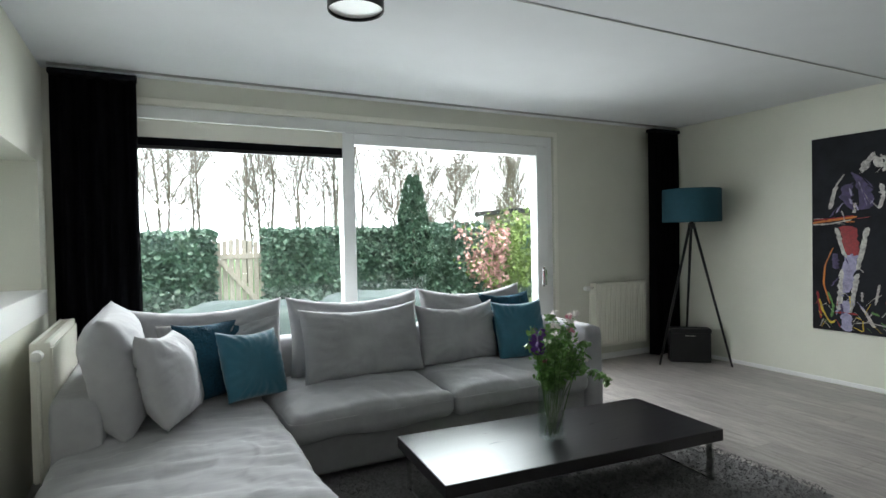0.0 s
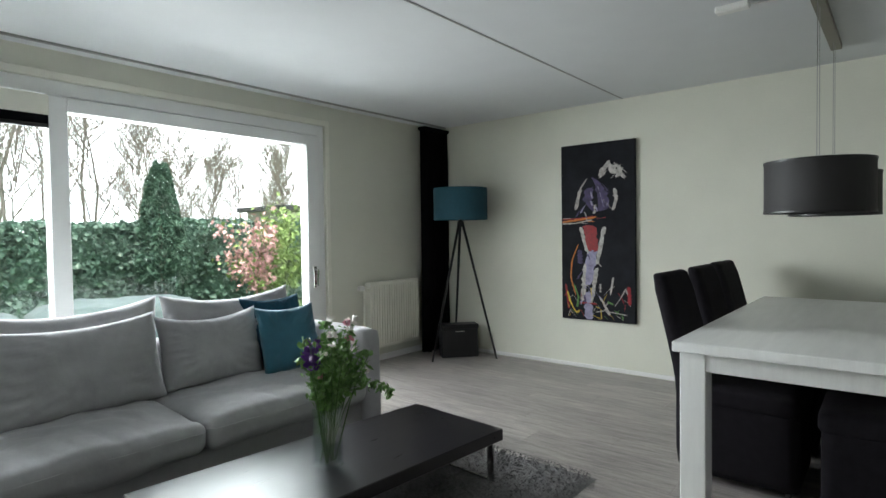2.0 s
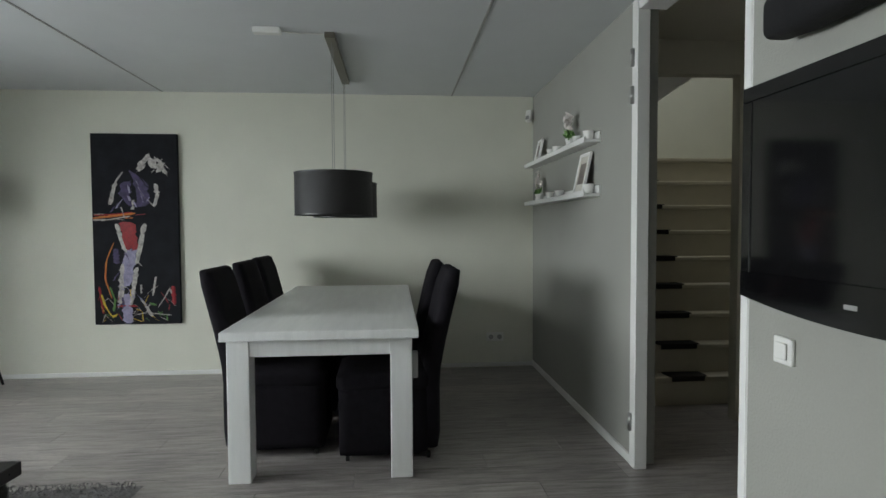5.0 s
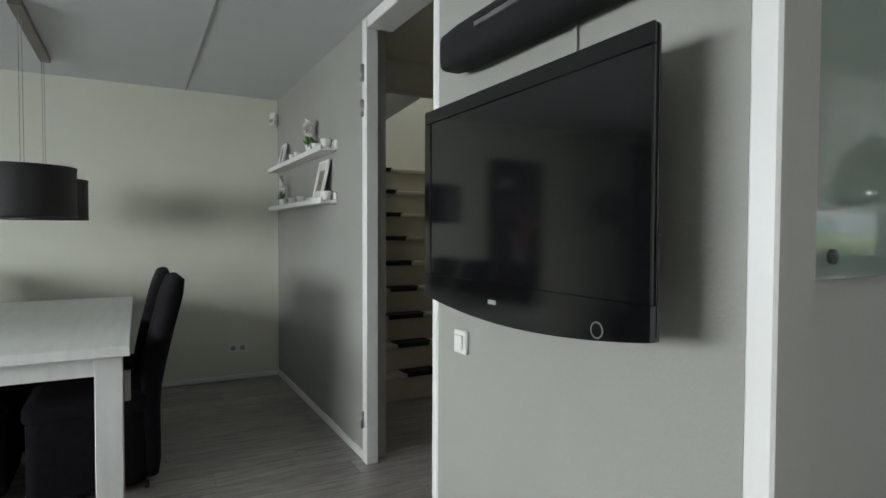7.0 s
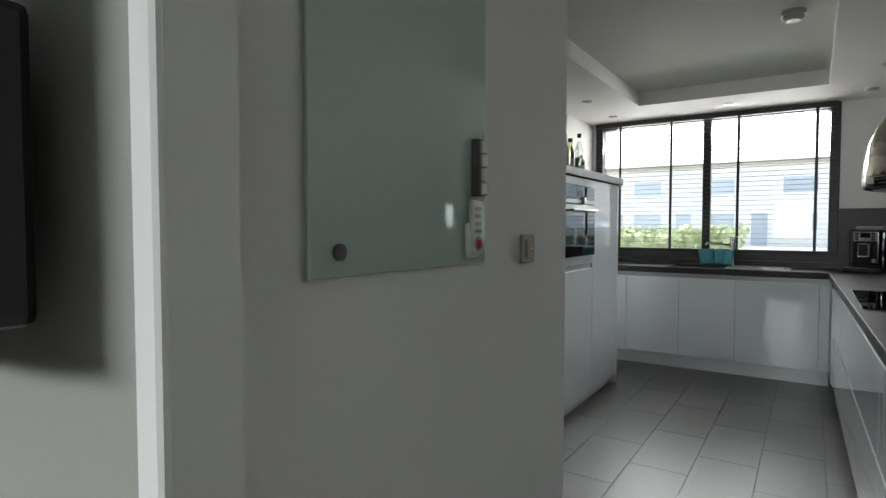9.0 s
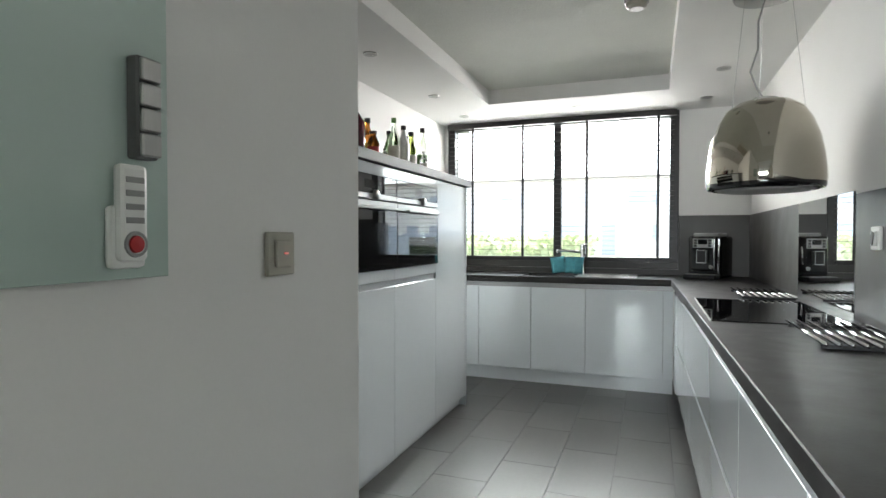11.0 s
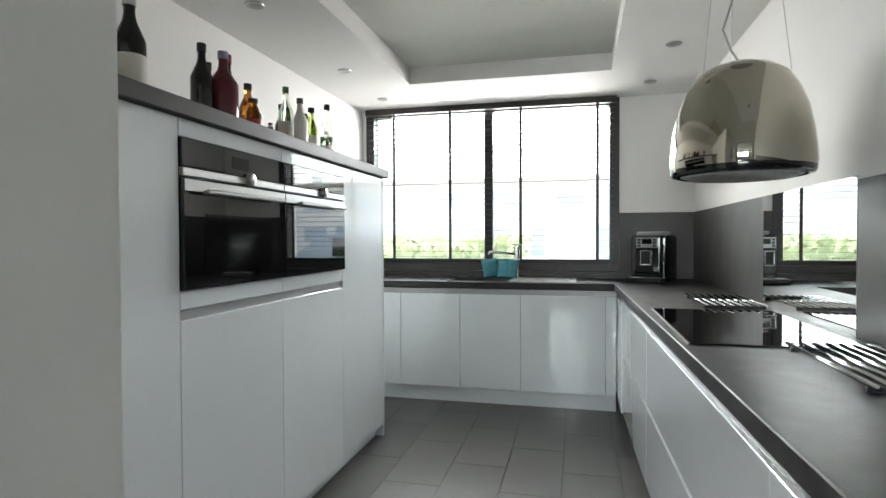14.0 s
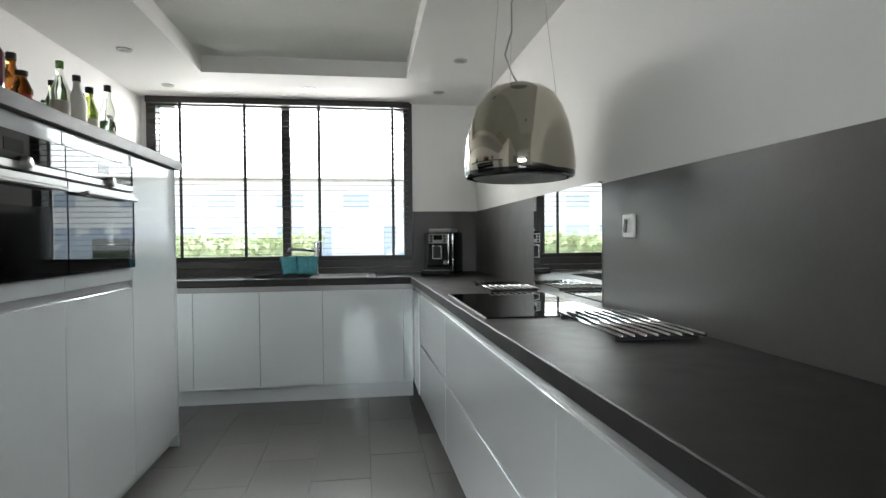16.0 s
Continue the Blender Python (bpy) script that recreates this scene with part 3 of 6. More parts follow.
# ---- living room ----
def curtain(name, x0, x1, y, z0, z1, folds, label, seed):
    t = thing(name, ((x0 + x1) / 2, y, z0), label, "curtain")
    bm = bmesh.new()
    n, rows = folds * 10, 8
    grid = []
    for k in range(rows + 1):
        v = k / rows
        row = []
        for i in range(n + 1):
            u = i / n
            x = x0 + u * (x1 - x0) + 0.012 * noise.noise((u * 6, v * 2, seed))
            yy = y + 0.045 * math.sin(2 * math.pi * folds * u + 0.5 * noise.noise((u * 3, v * 1.5, seed))) * (0.8 + 0.35 * (1 - v))
            row.append(bm.verts.new((x, yy, z0 + v * (z1 - z0))))
        grid.append(row)
    for a, b in zip(grid, grid[1:]):
        for i in range(n):
            bm.faces.new((a[i], a[i + 1], b[i + 1], b[i]))
    bmesh.ops.solidify(bm, geom=bm.faces[:], thickness=0.004)
    part("cloth", bm, M_curt, t, smooth=True)
    part("heading_tape", box(x0 - 0.005, x1 + 0.005, y - 0.05, y + 0.05, z1 - 0.015, z1 + 0.02, 0.006), M_curt, t)


curtain("curtain", -0.09, 0.39, 5.80, 0.01, 2.37, 5, "floor-length black curtain drawn aside by the sofa", 1.0)
curtain("curtain", 5.12, 5.52, 5.80, 0.01, 2.37, 5, "floor-length black curtain drawn aside behind the lamp", 4.0)
rail = thing("curtain_rail", (2.7, 5.8, CZ - 0.01), "thin grey curtain rail under the ceiling", "curtain rail")
part("track", box(-0.1, RX - 0.02, 5.79, 5.812, CZ - 0.014, CZ, 0.002), M_grey, rail)


def radiator(loc, length, z0, z1, along, label):
    """Panel radiator; its length runs along x (along=0) or y (along=90)."""
    t = thing("radiator", loc, label, "radiator")
    turn = Matrix.Translation(loc) @ pose(0, 0, 0, 0, 0, along)
    n = int(length / 0.034)
    bm = box(0, length, -0.012, 0.012, z0, z1, 0.004)
    fp = part("front_panel", moved(bm, turn), M_rad, t)
    for i in range(n):
        x = (i + 0.5) * length / n
        part("rib", moved(box(x - 0.010, x + 0.010, -0.024, -0.012, z0 + 0.03, z1 - 0.03, 0.003), turn), M_rad, fp)
    part("back_panel", moved(box(0, length, 0.045, 0.065, z0, z1, 0.004), turn), M_rad, t)
    g = bmesh.new()
    for i in range(int(length / 0.02)):
        box(0.01 + i * 0.02, 0.014 + i * 0.02, 0.012, 0.045, z1 - 0.012, z1 - 0.002, 0, bm=g)
    part("top_grille", moved(g, turn), M_rad, t)
    part("end_cap", moved(box(-0.004, 0, -0.014, 0.067, z0 + 0.01, z1 - 0.005, 0), turn), M_rad, t)
    part("end_cap", moved(box(length, length + 0.004, -0.014, 0.067, z0 + 0.01, z1 - 0.005, 0), turn), M_rad, t)
    v = tube([(-0.005, 0.026, z1 - 0.05), (-0.07, 0.026, z1 - 0.05)], 0.012, 10)
    tube([(-0.05, 0.026, z1 - 0.05), (-0.05, 0.026, 0.0)], 0.008, 8, v)
    part("pipe", moved(v, turn), M_rad, t, "", True)
    k = moved(lathe([(0, 0), (0.022, 0.002), (0.026, 0.02), (0.022, 0.06), (0.0, 0.063)], seg=14), pose(-0.055, 0.026, z1 - 0.05, 0, -90, 0))
    part("thermostat_knob", moved(k, turn), M_whitep, t, "ribbed cream thermostat knob", 2)
    return t


radiator((4.41, 5.87, 0), 0.69, 0.15, 0.80, 0, "cream panel radiator low on the garden wall")
radiator((0.01, 4.72, 0), 0.92, 0.18, 0.84, 90, "cream panel radiator under the side window")

def creased(bm, z_top, depth, fx, fy, seed):
    """Presses shallow, wandering folds into the upper side of a cushion."""
    for v in bm.verts:
        if v.co.z > z_top:
            n = noise.noise((v.co.x * fx + seed, v.co.y * fy + 1.6 * v.co.x, seed))
            m = noise.noise((v.co.x * fx * 2.1, v.co.y * fy * 1.9 - 1.2 * v.co.x, seed + 5))
            v.co.z -= depth * (max(0.0, 0.35 - abs(n)) / 0.35) ** 2 + 0.5 * depth * (max(0.0, 0.3 - abs(m)) / 0.3) ** 2
    return bm


# corner sofa
sofa = thing("corner_sofa", (1.6, 4.6, 0), "light grey linen corner sofa with a chaise, loose cushions", "sofa")
part("base", softbox(1.02, 3.02, 4.44, 5.36, 0.05, 0.27, 0.03, 6), M_sofad, sofa, smooth=True)
part("chaise_base", softbox(0.10, 1.02, 2.95, 5.36, 0.05, 0.25, 0.03, 6), M_sofad, sofa, smooth=True)
part("back", softbox(0.10, 3.02, 5.22, 5.44, 0.10, 0.66, 0.05, 8, rough=0.006), M_sofad, sofa, smooth=True)
part("armrest", softbox(2.98, 3.16, 4.42, 5.44, 0.05, 0.68, 0.05, 8, rough=0.006), M_sofa, sofa, smooth=True)
part("chaise_back", softbox(0.05, 0.26, 4.36, 5.44, 0.05, 0.62, 0.03, 8, rough=0.006), M_sofa, sofa, smooth=True)
part("seat_cushion", creased(softbox(1.03, 1.98, 4.36, 5.26, 0.25, 0.42, 0.065, 50, 0.035, 0.016, 2.0, 4.0), 0.37, 0.010, 3.0, 2.2, 3.0), M_sofa, sofa, smooth=True)
part("seat_cushion", creased(softbox(1.985, 2.99, 4.36, 5.26, 0.25, 0.42, 0.065, 50, 0.035, 0.016, 7.0, 4.0), 0.37, 0.010, 3.0, 2.2, 8.0), M_sofa, sofa, smooth=True)


part("chaise_cushion", creased(softbox(0.05, 1.02, 2.96, 5.26, 0.23, 0.41, 0.06, 90, 0.03, 0.014, 5.0, 4.0), 0.36, 0.016, 1.1, 5.5, 2.0), M_chaise, sofa, smooth=True)
for lx in (0.18, 2.9):
    for ly in (3.05, 5.3):
        if lx < 1 or ly > 4:
            part("foot", box(lx, lx + 0.06, ly, ly + 0.06, 0, 0.06, 0.004), M_black, sofa)
for x, w, s in ((0.72, 0.92, 1.0), (1.66, 0.92, 3.0), (2.56, 0.86, 5.5)):
    part("back_cushion", moved(cushion(w, 0.54, 0.24, s, 34, 0.028, 0.05), pose(x, 5.10, 0.40, -10, 0, random.uniform(-2, 2))), M_sofa, sofa, smooth=True)
part("back_cushion", moved(cushion(0.90, 0.56, 0.28, 8.0, 34, 0.018, 0.02), pose(0.34, 4.76, 0.42, -10, 0, 90)), M_sofa, sofa, smooth=True)


def scatter(w, h, t, m, material, label, seed, sag=0.02, wr=0.026):
    th = thing("cushion", m.translation, label, "cushion", "loose cushions on the sofa")
    part("cover", moved(cushion(w, h, t, seed, 30, wr, sag), m), material, th, smooth=True)
    if material in (M_sofa, M_teal):
        e = 0.5 * w
        part("piping", moved(tube([(-e * 0.96, 0, 0.012), (0, 0, 0.03), (e * 0.96, 0, 0.012)], 0.004, 6), m), material, th, smooth=True)
    return th


scatter(0.60, 0.44, 0.21, pose(0.58, 4.53, 0.44, -18, 6, 74), M_sofa, "plump grey linen cushion leaning on the chaise", 11.0)
scatter(0.70, 0.42, 0.16, pose(0.82, 4.97, 0.43, -16, 0, 8), M_sofa, "grey linen cushion against the sofa back", 13.0)
scatter(0.80, 0.46, 0.17, pose(1.63, 4.86, 0.43, -16, 0, 3), M_sofa, "wide grey linen cushion with pulled corners", 17.0, 0.035)
scatter(0.60, 0.42, 0.16, pose(2.33, 4.92, 0.43, -16, 0, -2), M_sofa, "grey linen cushion with a sagging top", 19.0, 0.04)
scatter(0.46, 0.44, 0.14, pose(0.80, 4.90, 0.43, -18, 0, 30), M_teald, "dark teal knobbly textured cushion", 23.0)
scatter(0.39, 0.39, 0.14, pose(0.96, 4.74, 0.43, -22, 4, 28), M_teal, "plain teal velvet cushion on the chaise", 29.0)
scatter(0.42, 0.46, 0.12, pose(2.78, 4.98, 0.43, -14, 0, -4), M_teald, "dark teal knobbly textured cushion by the armrest", 31.0)
scatter(0.40, 0.42, 0.12, pose(2.76, 4.78, 0.43, -18, 0, -6), M_teal, "plain teal velvet cushion by the armrest", 37.0)

# rug
rug = thing("rug", (2.1, 3.8, 0), "thick grey shaggy rug under the coffee table", "rug")
bm = bmesh.new()
bmesh.ops.create_grid(bm, x_segments=90, y_segments=70, size=1)
for v in bm.verts:
    x, y = 1.02 + (v.co.x + 1) / 2 * 2.34, 3.09 + (v.co.y + 1) / 2 * 1.65
    edge = min(1, 12 * min(1 - abs(v.co.x), 1 - abs(v.co.y)))
    v.co = (x + 0.008 * noise.noise((x * 9, y * 9, 1)), y + 0.008 * noise.noise((x * 9, y * 9, 5)), 0.002 + 0.022 * edge + 0.012 * edge * noise.noise((x * 30, y * 30, 0)))
part("rug_body", bm, M_rug, rug, smooth=True)
rnd = random.Random(5)
leaf_cloud("tuft", M_rug, [(rnd.uniform(1.02, 3.36), rnd.uniform(3.09, 4.74), 0.026) for _ in range(16000)], 0.022, rug, 5, 0.15)

# coffee table
ct = thing("coffee_table", (2.27, 3.80, 0.024), "low black-brown coffee table on chrome sled legs", "coffee table")
turn = pose(2.27, 3.80, 0, 0, 0, -4.7)
part("tabletop", moved(box(-0.765, 0.765, -0.315, 0.315, 0.232, 0.29, 0.003), turn), M_wenge, ct)
for s in (-1, 1):
    x = s * 0.72
    lg = box(x - 0.006, x + 0.006, -0.29, -0.25, 0.03, 0.232, 0.002)
    box(x - 0.006, x + 0.006, 0.25, 0.29, 0.03, 0.232, 0.002, bm=lg)
    box(x - 0.006, x + 0.006, -0.29, 0.29, 0.024, 0.036, 0.002, bm=lg)
    part("leg", moved(lg, turn), M_chrome, ct, "chrome flat bar sled leg")

# vase of flowers
VX, VY, VZ = 2.184, 3.763, 0.291
vs = thing("flower_vase", (VX, VY, VZ), "square clear glass vase holding a loose mixed bouquet", "vase")
vg = box(VX - 0.048, VX + 0.048, VY - 0.048, VY + 0.048, VZ, VZ + 0.25, 0.006)
top = [f for f in vg.faces if f.calc_center_median().z > VZ + 0.249 and f.normal.z > 0.9]
r = bmesh.ops.inset_region(vg, faces=top, thickness=0.006)
bmesh.ops.translate(vg, verts=list({v for f in top for v in f.verts}), vec=(0, 0, -0.235))
part("glass", vg, M_vase, vs)
part("water", box(VX - 0.040, VX + 0.040, VY - 0.040, VY + 0.040, VZ + 0.018, VZ + 0.10, 0.002), M_water, vs)
rnd = random.Random(3)
heads, stems = [], bmesh.new()
for i in range(22):
    a, sp = rnd.uniform(0, 6.28), rnd.uniform(0.05, 0.20)
    h = rnd.uniform(0.38, 0.60) - 0.4 * max(0, sp - 0.12)
    tip = Vector((VX + sp * math.cos(a), VY + sp * math.sin(a) * 0.8, VZ + h))
    if i < 4:
        tip = Vector((VX + (0.13, 0.16, 0.20, 0.10)[i], VY + 0.03 * i, VZ + (0.56, 0.50, 0.58, 0.60)[i]))
    foot = Vector((VX + rnd.uniform(-0.03, 0.03), VY + rnd.uniform(-0.03, 0.03), VZ + 0.02))
    mid = foot.lerp(tip, 0.45) + Vector((0, 0, 0.05))
    tube([foot, foot.lerp(mid, 0.5), mid, mid.lerp(tip, 0.6) + Vector((0, 0, 0.015)), tip], 0.0032, 6, stems, 0.0018)
    heads.append(tip)
tube([(VX, VY, VZ + 0.26), (VX + 0.15, VY - 0.02, VZ + 0.33), (VX + 0.27, VY - 0.06, VZ + 0.27), (VX + 0.32, VY - 0.08, VZ + 0.24)], 0.002, 5, stems, 0.001)
part("stems", stems, M_stem, vs, smooth=True)
pts = []
for tip in heads:
    for _ in range(80):
        k = rnd.uniform(0.0, 0.9)
        q = Vector((VX, VY, VZ + 0.27)).lerp(tip, k)
        pts.append(q + Vector((rnd.gauss(0, 0.022), rnd.gauss(0, 0.022), rnd.gauss(0, 0.022))))
for _ in range(120):
    k = rnd.random()
    pts.append(Vector((VX + 0.08 + 0.24 * k, VY - 0.06 * k, VZ + 0.34 - 0.10 * k * k)) + Vector((rnd.gauss(0, 0.012), rnd.gauss(0, 0.012), rnd.gauss(0, 0.012))))
leaf_cloud("leaves", M_leafy, pts, 0.034, vs, 4, 0.25)


def blossom(at, r, material, petals, seed):
    rn = random.Random(seed)
    bm = bmesh.new()
    for k in range(petals):
        a, el = rn.uniform(0, 6.28), rn.uniform(-0.3, 1.3)
        d = Vector((math.cos(a) * math.cos(el), math.sin(a) * math.cos(el), math.sin(el)))
        s = d.orthogonal().normalized()
        u = d.cross(s)
        p = Vector(at)
        q = [bm.verts.new(p + d * r * f + s * r * g + u * r * 0.15 * g) for f, g in ((0.1, 0), (0.6, 0.42), (1.1, 0.15), (1.1, -0.15), (0.6, -0.42))]
        bm.faces.new(q)
    part("blossom", bm, material, vs)


for i, tip in enumerate(heads):
    mt = (M_petal, M_leafy, M_petal, M_petalr, M_leafy)[i % 5] if i >= 4 else M_petal
    blossom(tip, rnd.uniform(0.018, 0.034), mt, 14, i)
for dx, dz in ((-0.10, 0.50), (-0.095, 0.46), (-0.09, 0.53), (-0.11, 0.48), (-0.10, 0.44)):
    blossom((VX + dx, VY - 0.03, VZ + dz), 0.032, M_petalp, 14, dz * 100)

# tripod floor lamp
fl = thing("floor_lamp", (5.22, 5.38, 0), "black tripod floor lamp with a teal drum shade", "floor lamp")
hub = Vector((5.20, 5.36, 1.36))
for fx, fy in ((4.86, 5.47), (5.35, 5.04), (5.46, 5.66)):
    part("leg", tube([(fx, fy, 0), hub + Vector(((fx - hub.x) * 0.06, (fy - hub.y) * 0.06, 0))], 0.010, 8, None, 0.014), M_black, fl, smooth=True)
part("hub", lathe([(0, 1.33), (0.035, 1.33), (0.035, 1.38), (0.014, 1.40), (0.014, 1.52), (0, 1.52)], hub.x, hub.y, 16), M_black, fl, smooth=2)
shd = lathe([(0.268, 1.405), (0.270, 1.40), (0.272, 1.405), (0.272, 1.715), (0.270, 1.72), (0.267, 1.715), (0.267, 1.405)], hub.x, hub.y, 48)
part("shade", shd, M_shade, fl, "teal fabric drum shade", 2)
ring = bmesh.new()
for k in range(3):
    a = k * 2.094
    tube([(hub.x, hub.y, 1.50), (hub.x + 0.267 * math.cos(a), hub.y + 0.267 * math.sin(a), 1.70)], 0.003, 6, ring)
part("shade_carrier", ring, M_steel, fl)
part("bulb", lathe([(0, 1.52), (0.014, 1.52), (0.016, 1.55), (0.03, 1.59), (0.022, 1.63), (0, 1.64)], hub.x, hub.y, 14), M_whitep, fl, smooth=True)

# black box under the lamp
sbx = thing("storage_box", (5.23, 5.40, 0), "black box with a small pale inscription, by the lamp", "box")
bt = pose(5.235, 5.43, 0, 0, 0, -40)
part("body", moved(box(-0.19, 0.19, -0.07, 0.09, 0.0, 0.29, 0.006), bt), M_black, sbx)
part("lid", moved(box(-0.195, 0.195, -0.075, 0.095, 0.29, 0.335, 0.006), bt), M_black, sbx)
part("inscription", moved(box(-0.05, 0.05, -0.0725, -0.0715, 0.262, 0.270, 0), bt), M_pw, sbx)

# abstract painting: raised strokes on black canvas
pa = thing("painting", (RX, 4.04, 0.45), "tall abstract painting, white purple and red strokes on black", "painting")
part("canvas", box(RX - 0.038, RX, 3.687, 4.388, 0.45, 2.066, 0.003), M_canvas, pa)
PF = RX - 0.039


def py(u):
    return 4.388 - u * 0.701


def pz(v):
    return 2.066 - v * 1.616


def stroke(pts, w, material, seed=0, ragged=0.3):
    """A raised brush stroke through (u, v) points of the canvas."""
    bm = bmesh.new()
    n = 14
    line = []
    for i in range(n + 1):
        s = i / n * (len(pts) - 1)
        k = min(int(s), len(pts) - 2)
        f = s - k
        line.append((pts[k][0] * (1 - f) + pts[k + 1][0] * f, pts[k][1] * (1 - f) + pts[k + 1][1] * f))
    rows = []
    for i, (u, v) in enumerate(line):
        a, b = line[max(0, i - 1)], line[min(n, i + 1)]
        d = Vector(((b[0] - a[0]) * 0.701, (b[1] - a[1]) * 1.616))
        d = d.normalized() if d.length > 0 else Vector((1, 0))
        ww = 0.66 * w * (1 + 1.8 * ragged * noise.noise((i * 0.9, seed, 0))) * (0.55 if i in (0, n) else 1)
        row = []
        for g in (-1, -0.35, 0.35, 1):
            e = ww / 2 * g * (1 + ragged * noise.noise((i * 1.3, seed + g, 4)))
            row.append(bm.verts.new((PF - (0.0045 if abs(g) < 1 else 0.0005), py(u) + d.y * e, pz(v) + d.x * e)))
        rows.append(row)
    for p, q in zip(rows, rows[1:]):
        for j in range(3):
            bm.faces.new((p[j], p[j + 1], q[j + 1], q[j]))
    bmesh.ops.recalc_face_normals(bm, faces=bm.faces)
    part("brush_stroke", bm, material, pa, smooth=True)


stroke([(0.57, 0.19), (0.60, 0.13), (0.70, 0.12), (0.72, 0.18)], 0.10, M_pw, 1)
stroke([(0.74, 0.13), (0.82, 0.15), (0.78, 0.20)], 0.085, M_pw, 2)
stroke([(0.66, 0.165), (0.70, 0.18), (0.67, 0.20)], 0.05, M_canvas, 3, 0.1)
stroke([(0.48, 0.20), (0.55, 0.25), (0.60, 0.33), (0.58, 0.38)], 0.16, M_ppurple, 4)
stroke([(0.40, 0.25), (0.38, 0.33), (0.45, 0.38)], 0.13, M_ppurple, 5)
stroke([(0.36, 0.20), (0.28, 0.25), (0.24, 0.31), (0.21, 0.37)], 0.055, M_pw, 6, 0.5)
stroke([(0.74, 0.26), (0.76, 0.32), (0.72, 0.38)], 0.05, M_pw, 7, 0.6)
stroke([(0.52, 0.24), (0.56, 0.30), (0.60, 0.36)], 0.03, M_plilac, 8, 0.6)
stroke([(0.42, 0.27), (0.44, 0.31)], 0.03, M_plilac, 9, 0.6)
stroke([(0.01, 0.44), (0.20, 0.43), (0.50, 0.415)], 0.030, M_porange, 10, 0.5)
stroke([(0.01, 0.45), (0.20, 0.448), (0.44, 0.43)], 0.018, M_pw, 11, 0.6)
stroke([(0.02, 0.425), (0.24, 0.42), (0.46, 0.41)], 0.014, M_pred, 12, 0.6)
stroke([(0.40, 0.46), (0.42, 0.54), (0.44, 0.61)], 0.19, M_pred, 13, 0.2)
stroke([(0.28, 0.47), (0.33, 0.56), (0.38, 0.62)], 0.06, M_pw, 14, 0.4)
stroke([(0.60, 0.47), (0.56, 0.56), (0.50, 0.68)], 0.065, M_pw, 15, 0.4)
stroke([(0.44, 0.60), (0.40, 0.70), (0.36, 0.80)], 0.16, M_plilac, 16, 0.4)
stroke([(0.34, 0.68), (0.32, 0.80), (0.30, 0.89)], 0.07, M_pw, 17, 0.5)
stroke([(0.50, 0.70), (0.46, 0.80), (0.42, 0.90)], 0.06, M_pw, 18, 0.5)
stroke([(0.26, 0.60), (0.27, 0.68)], 0.07, M_ppurple, 19, 0.5)
stroke([(0.38, 0.84), (0.38, 0.93), (0.39, 0.995)], 0.12, M_plilac, 20, 0.4)
stroke([(0.24, 0.57), (0.15, 0.66), (0.13, 0.76), (0.20, 0.86)], 0.022, M_porange, 21, 0.3)
stroke([(0.08, 0.84), (0.12, 0.90), (0.20, 0.96), (0.26, 0.95)], 0.04, M_pyellow, 22, 0.5)
stroke([(0.18, 0.80), (0.24, 0.87), (0.22, 0.93)], 0.03, M_pgreen, 23, 0.5)
stroke([(0.10, 0.88), (0.16, 0.86), (0.24, 0.90)], 0.025, M_pw, 24, 0.6)
stroke([(0.26, 0.905), (0.36, 0.90), (0.50, 0.905)], 0.022, M_pred, 25, 0.5)
stroke([(0.55, 0.87), (0.62, 0.92), (0.66, 0.96)], 0.06, M_pw, 26, 0.6)
stroke([(0.58, 0.86), (0.66, 0.82), (0.74, 0.80)], 0.025, M_pw, 27, 0.5)
stroke([(0.74, 0.91), (0.82, 0.86), (0.88, 0.81), (0.90, 0.84)], 0.030, M_pw, 28, 0.4)
stroke([(0.72, 0.75), (0.70, 0.80), (0.68, 0.85)], 0.028, M_pw, 29, 0.6)
stroke([(0.48, 0.95), (0.60, 0.94), (0.90, 0.955)], 0.012, M_pw, 30, 0.6)
stroke([(0.64, 0.89), (0.72, 0.90)], 0.03, M_pgreen, 31, 0.5)
stroke([(0.92, 0.80), (0.93, 0.90)], 0.05, M_pred, 32, 0.5)
stroke([(0.06, 0.80), (0.10, 0.94)], 0.03, M_pred, 33, 0.5)
stroke([(0.45, 0.97), (0.56, 0.99), (0.55, 0.93), (0.48, 0.92)], 0.014, M_pyellow, 34, 0.5)

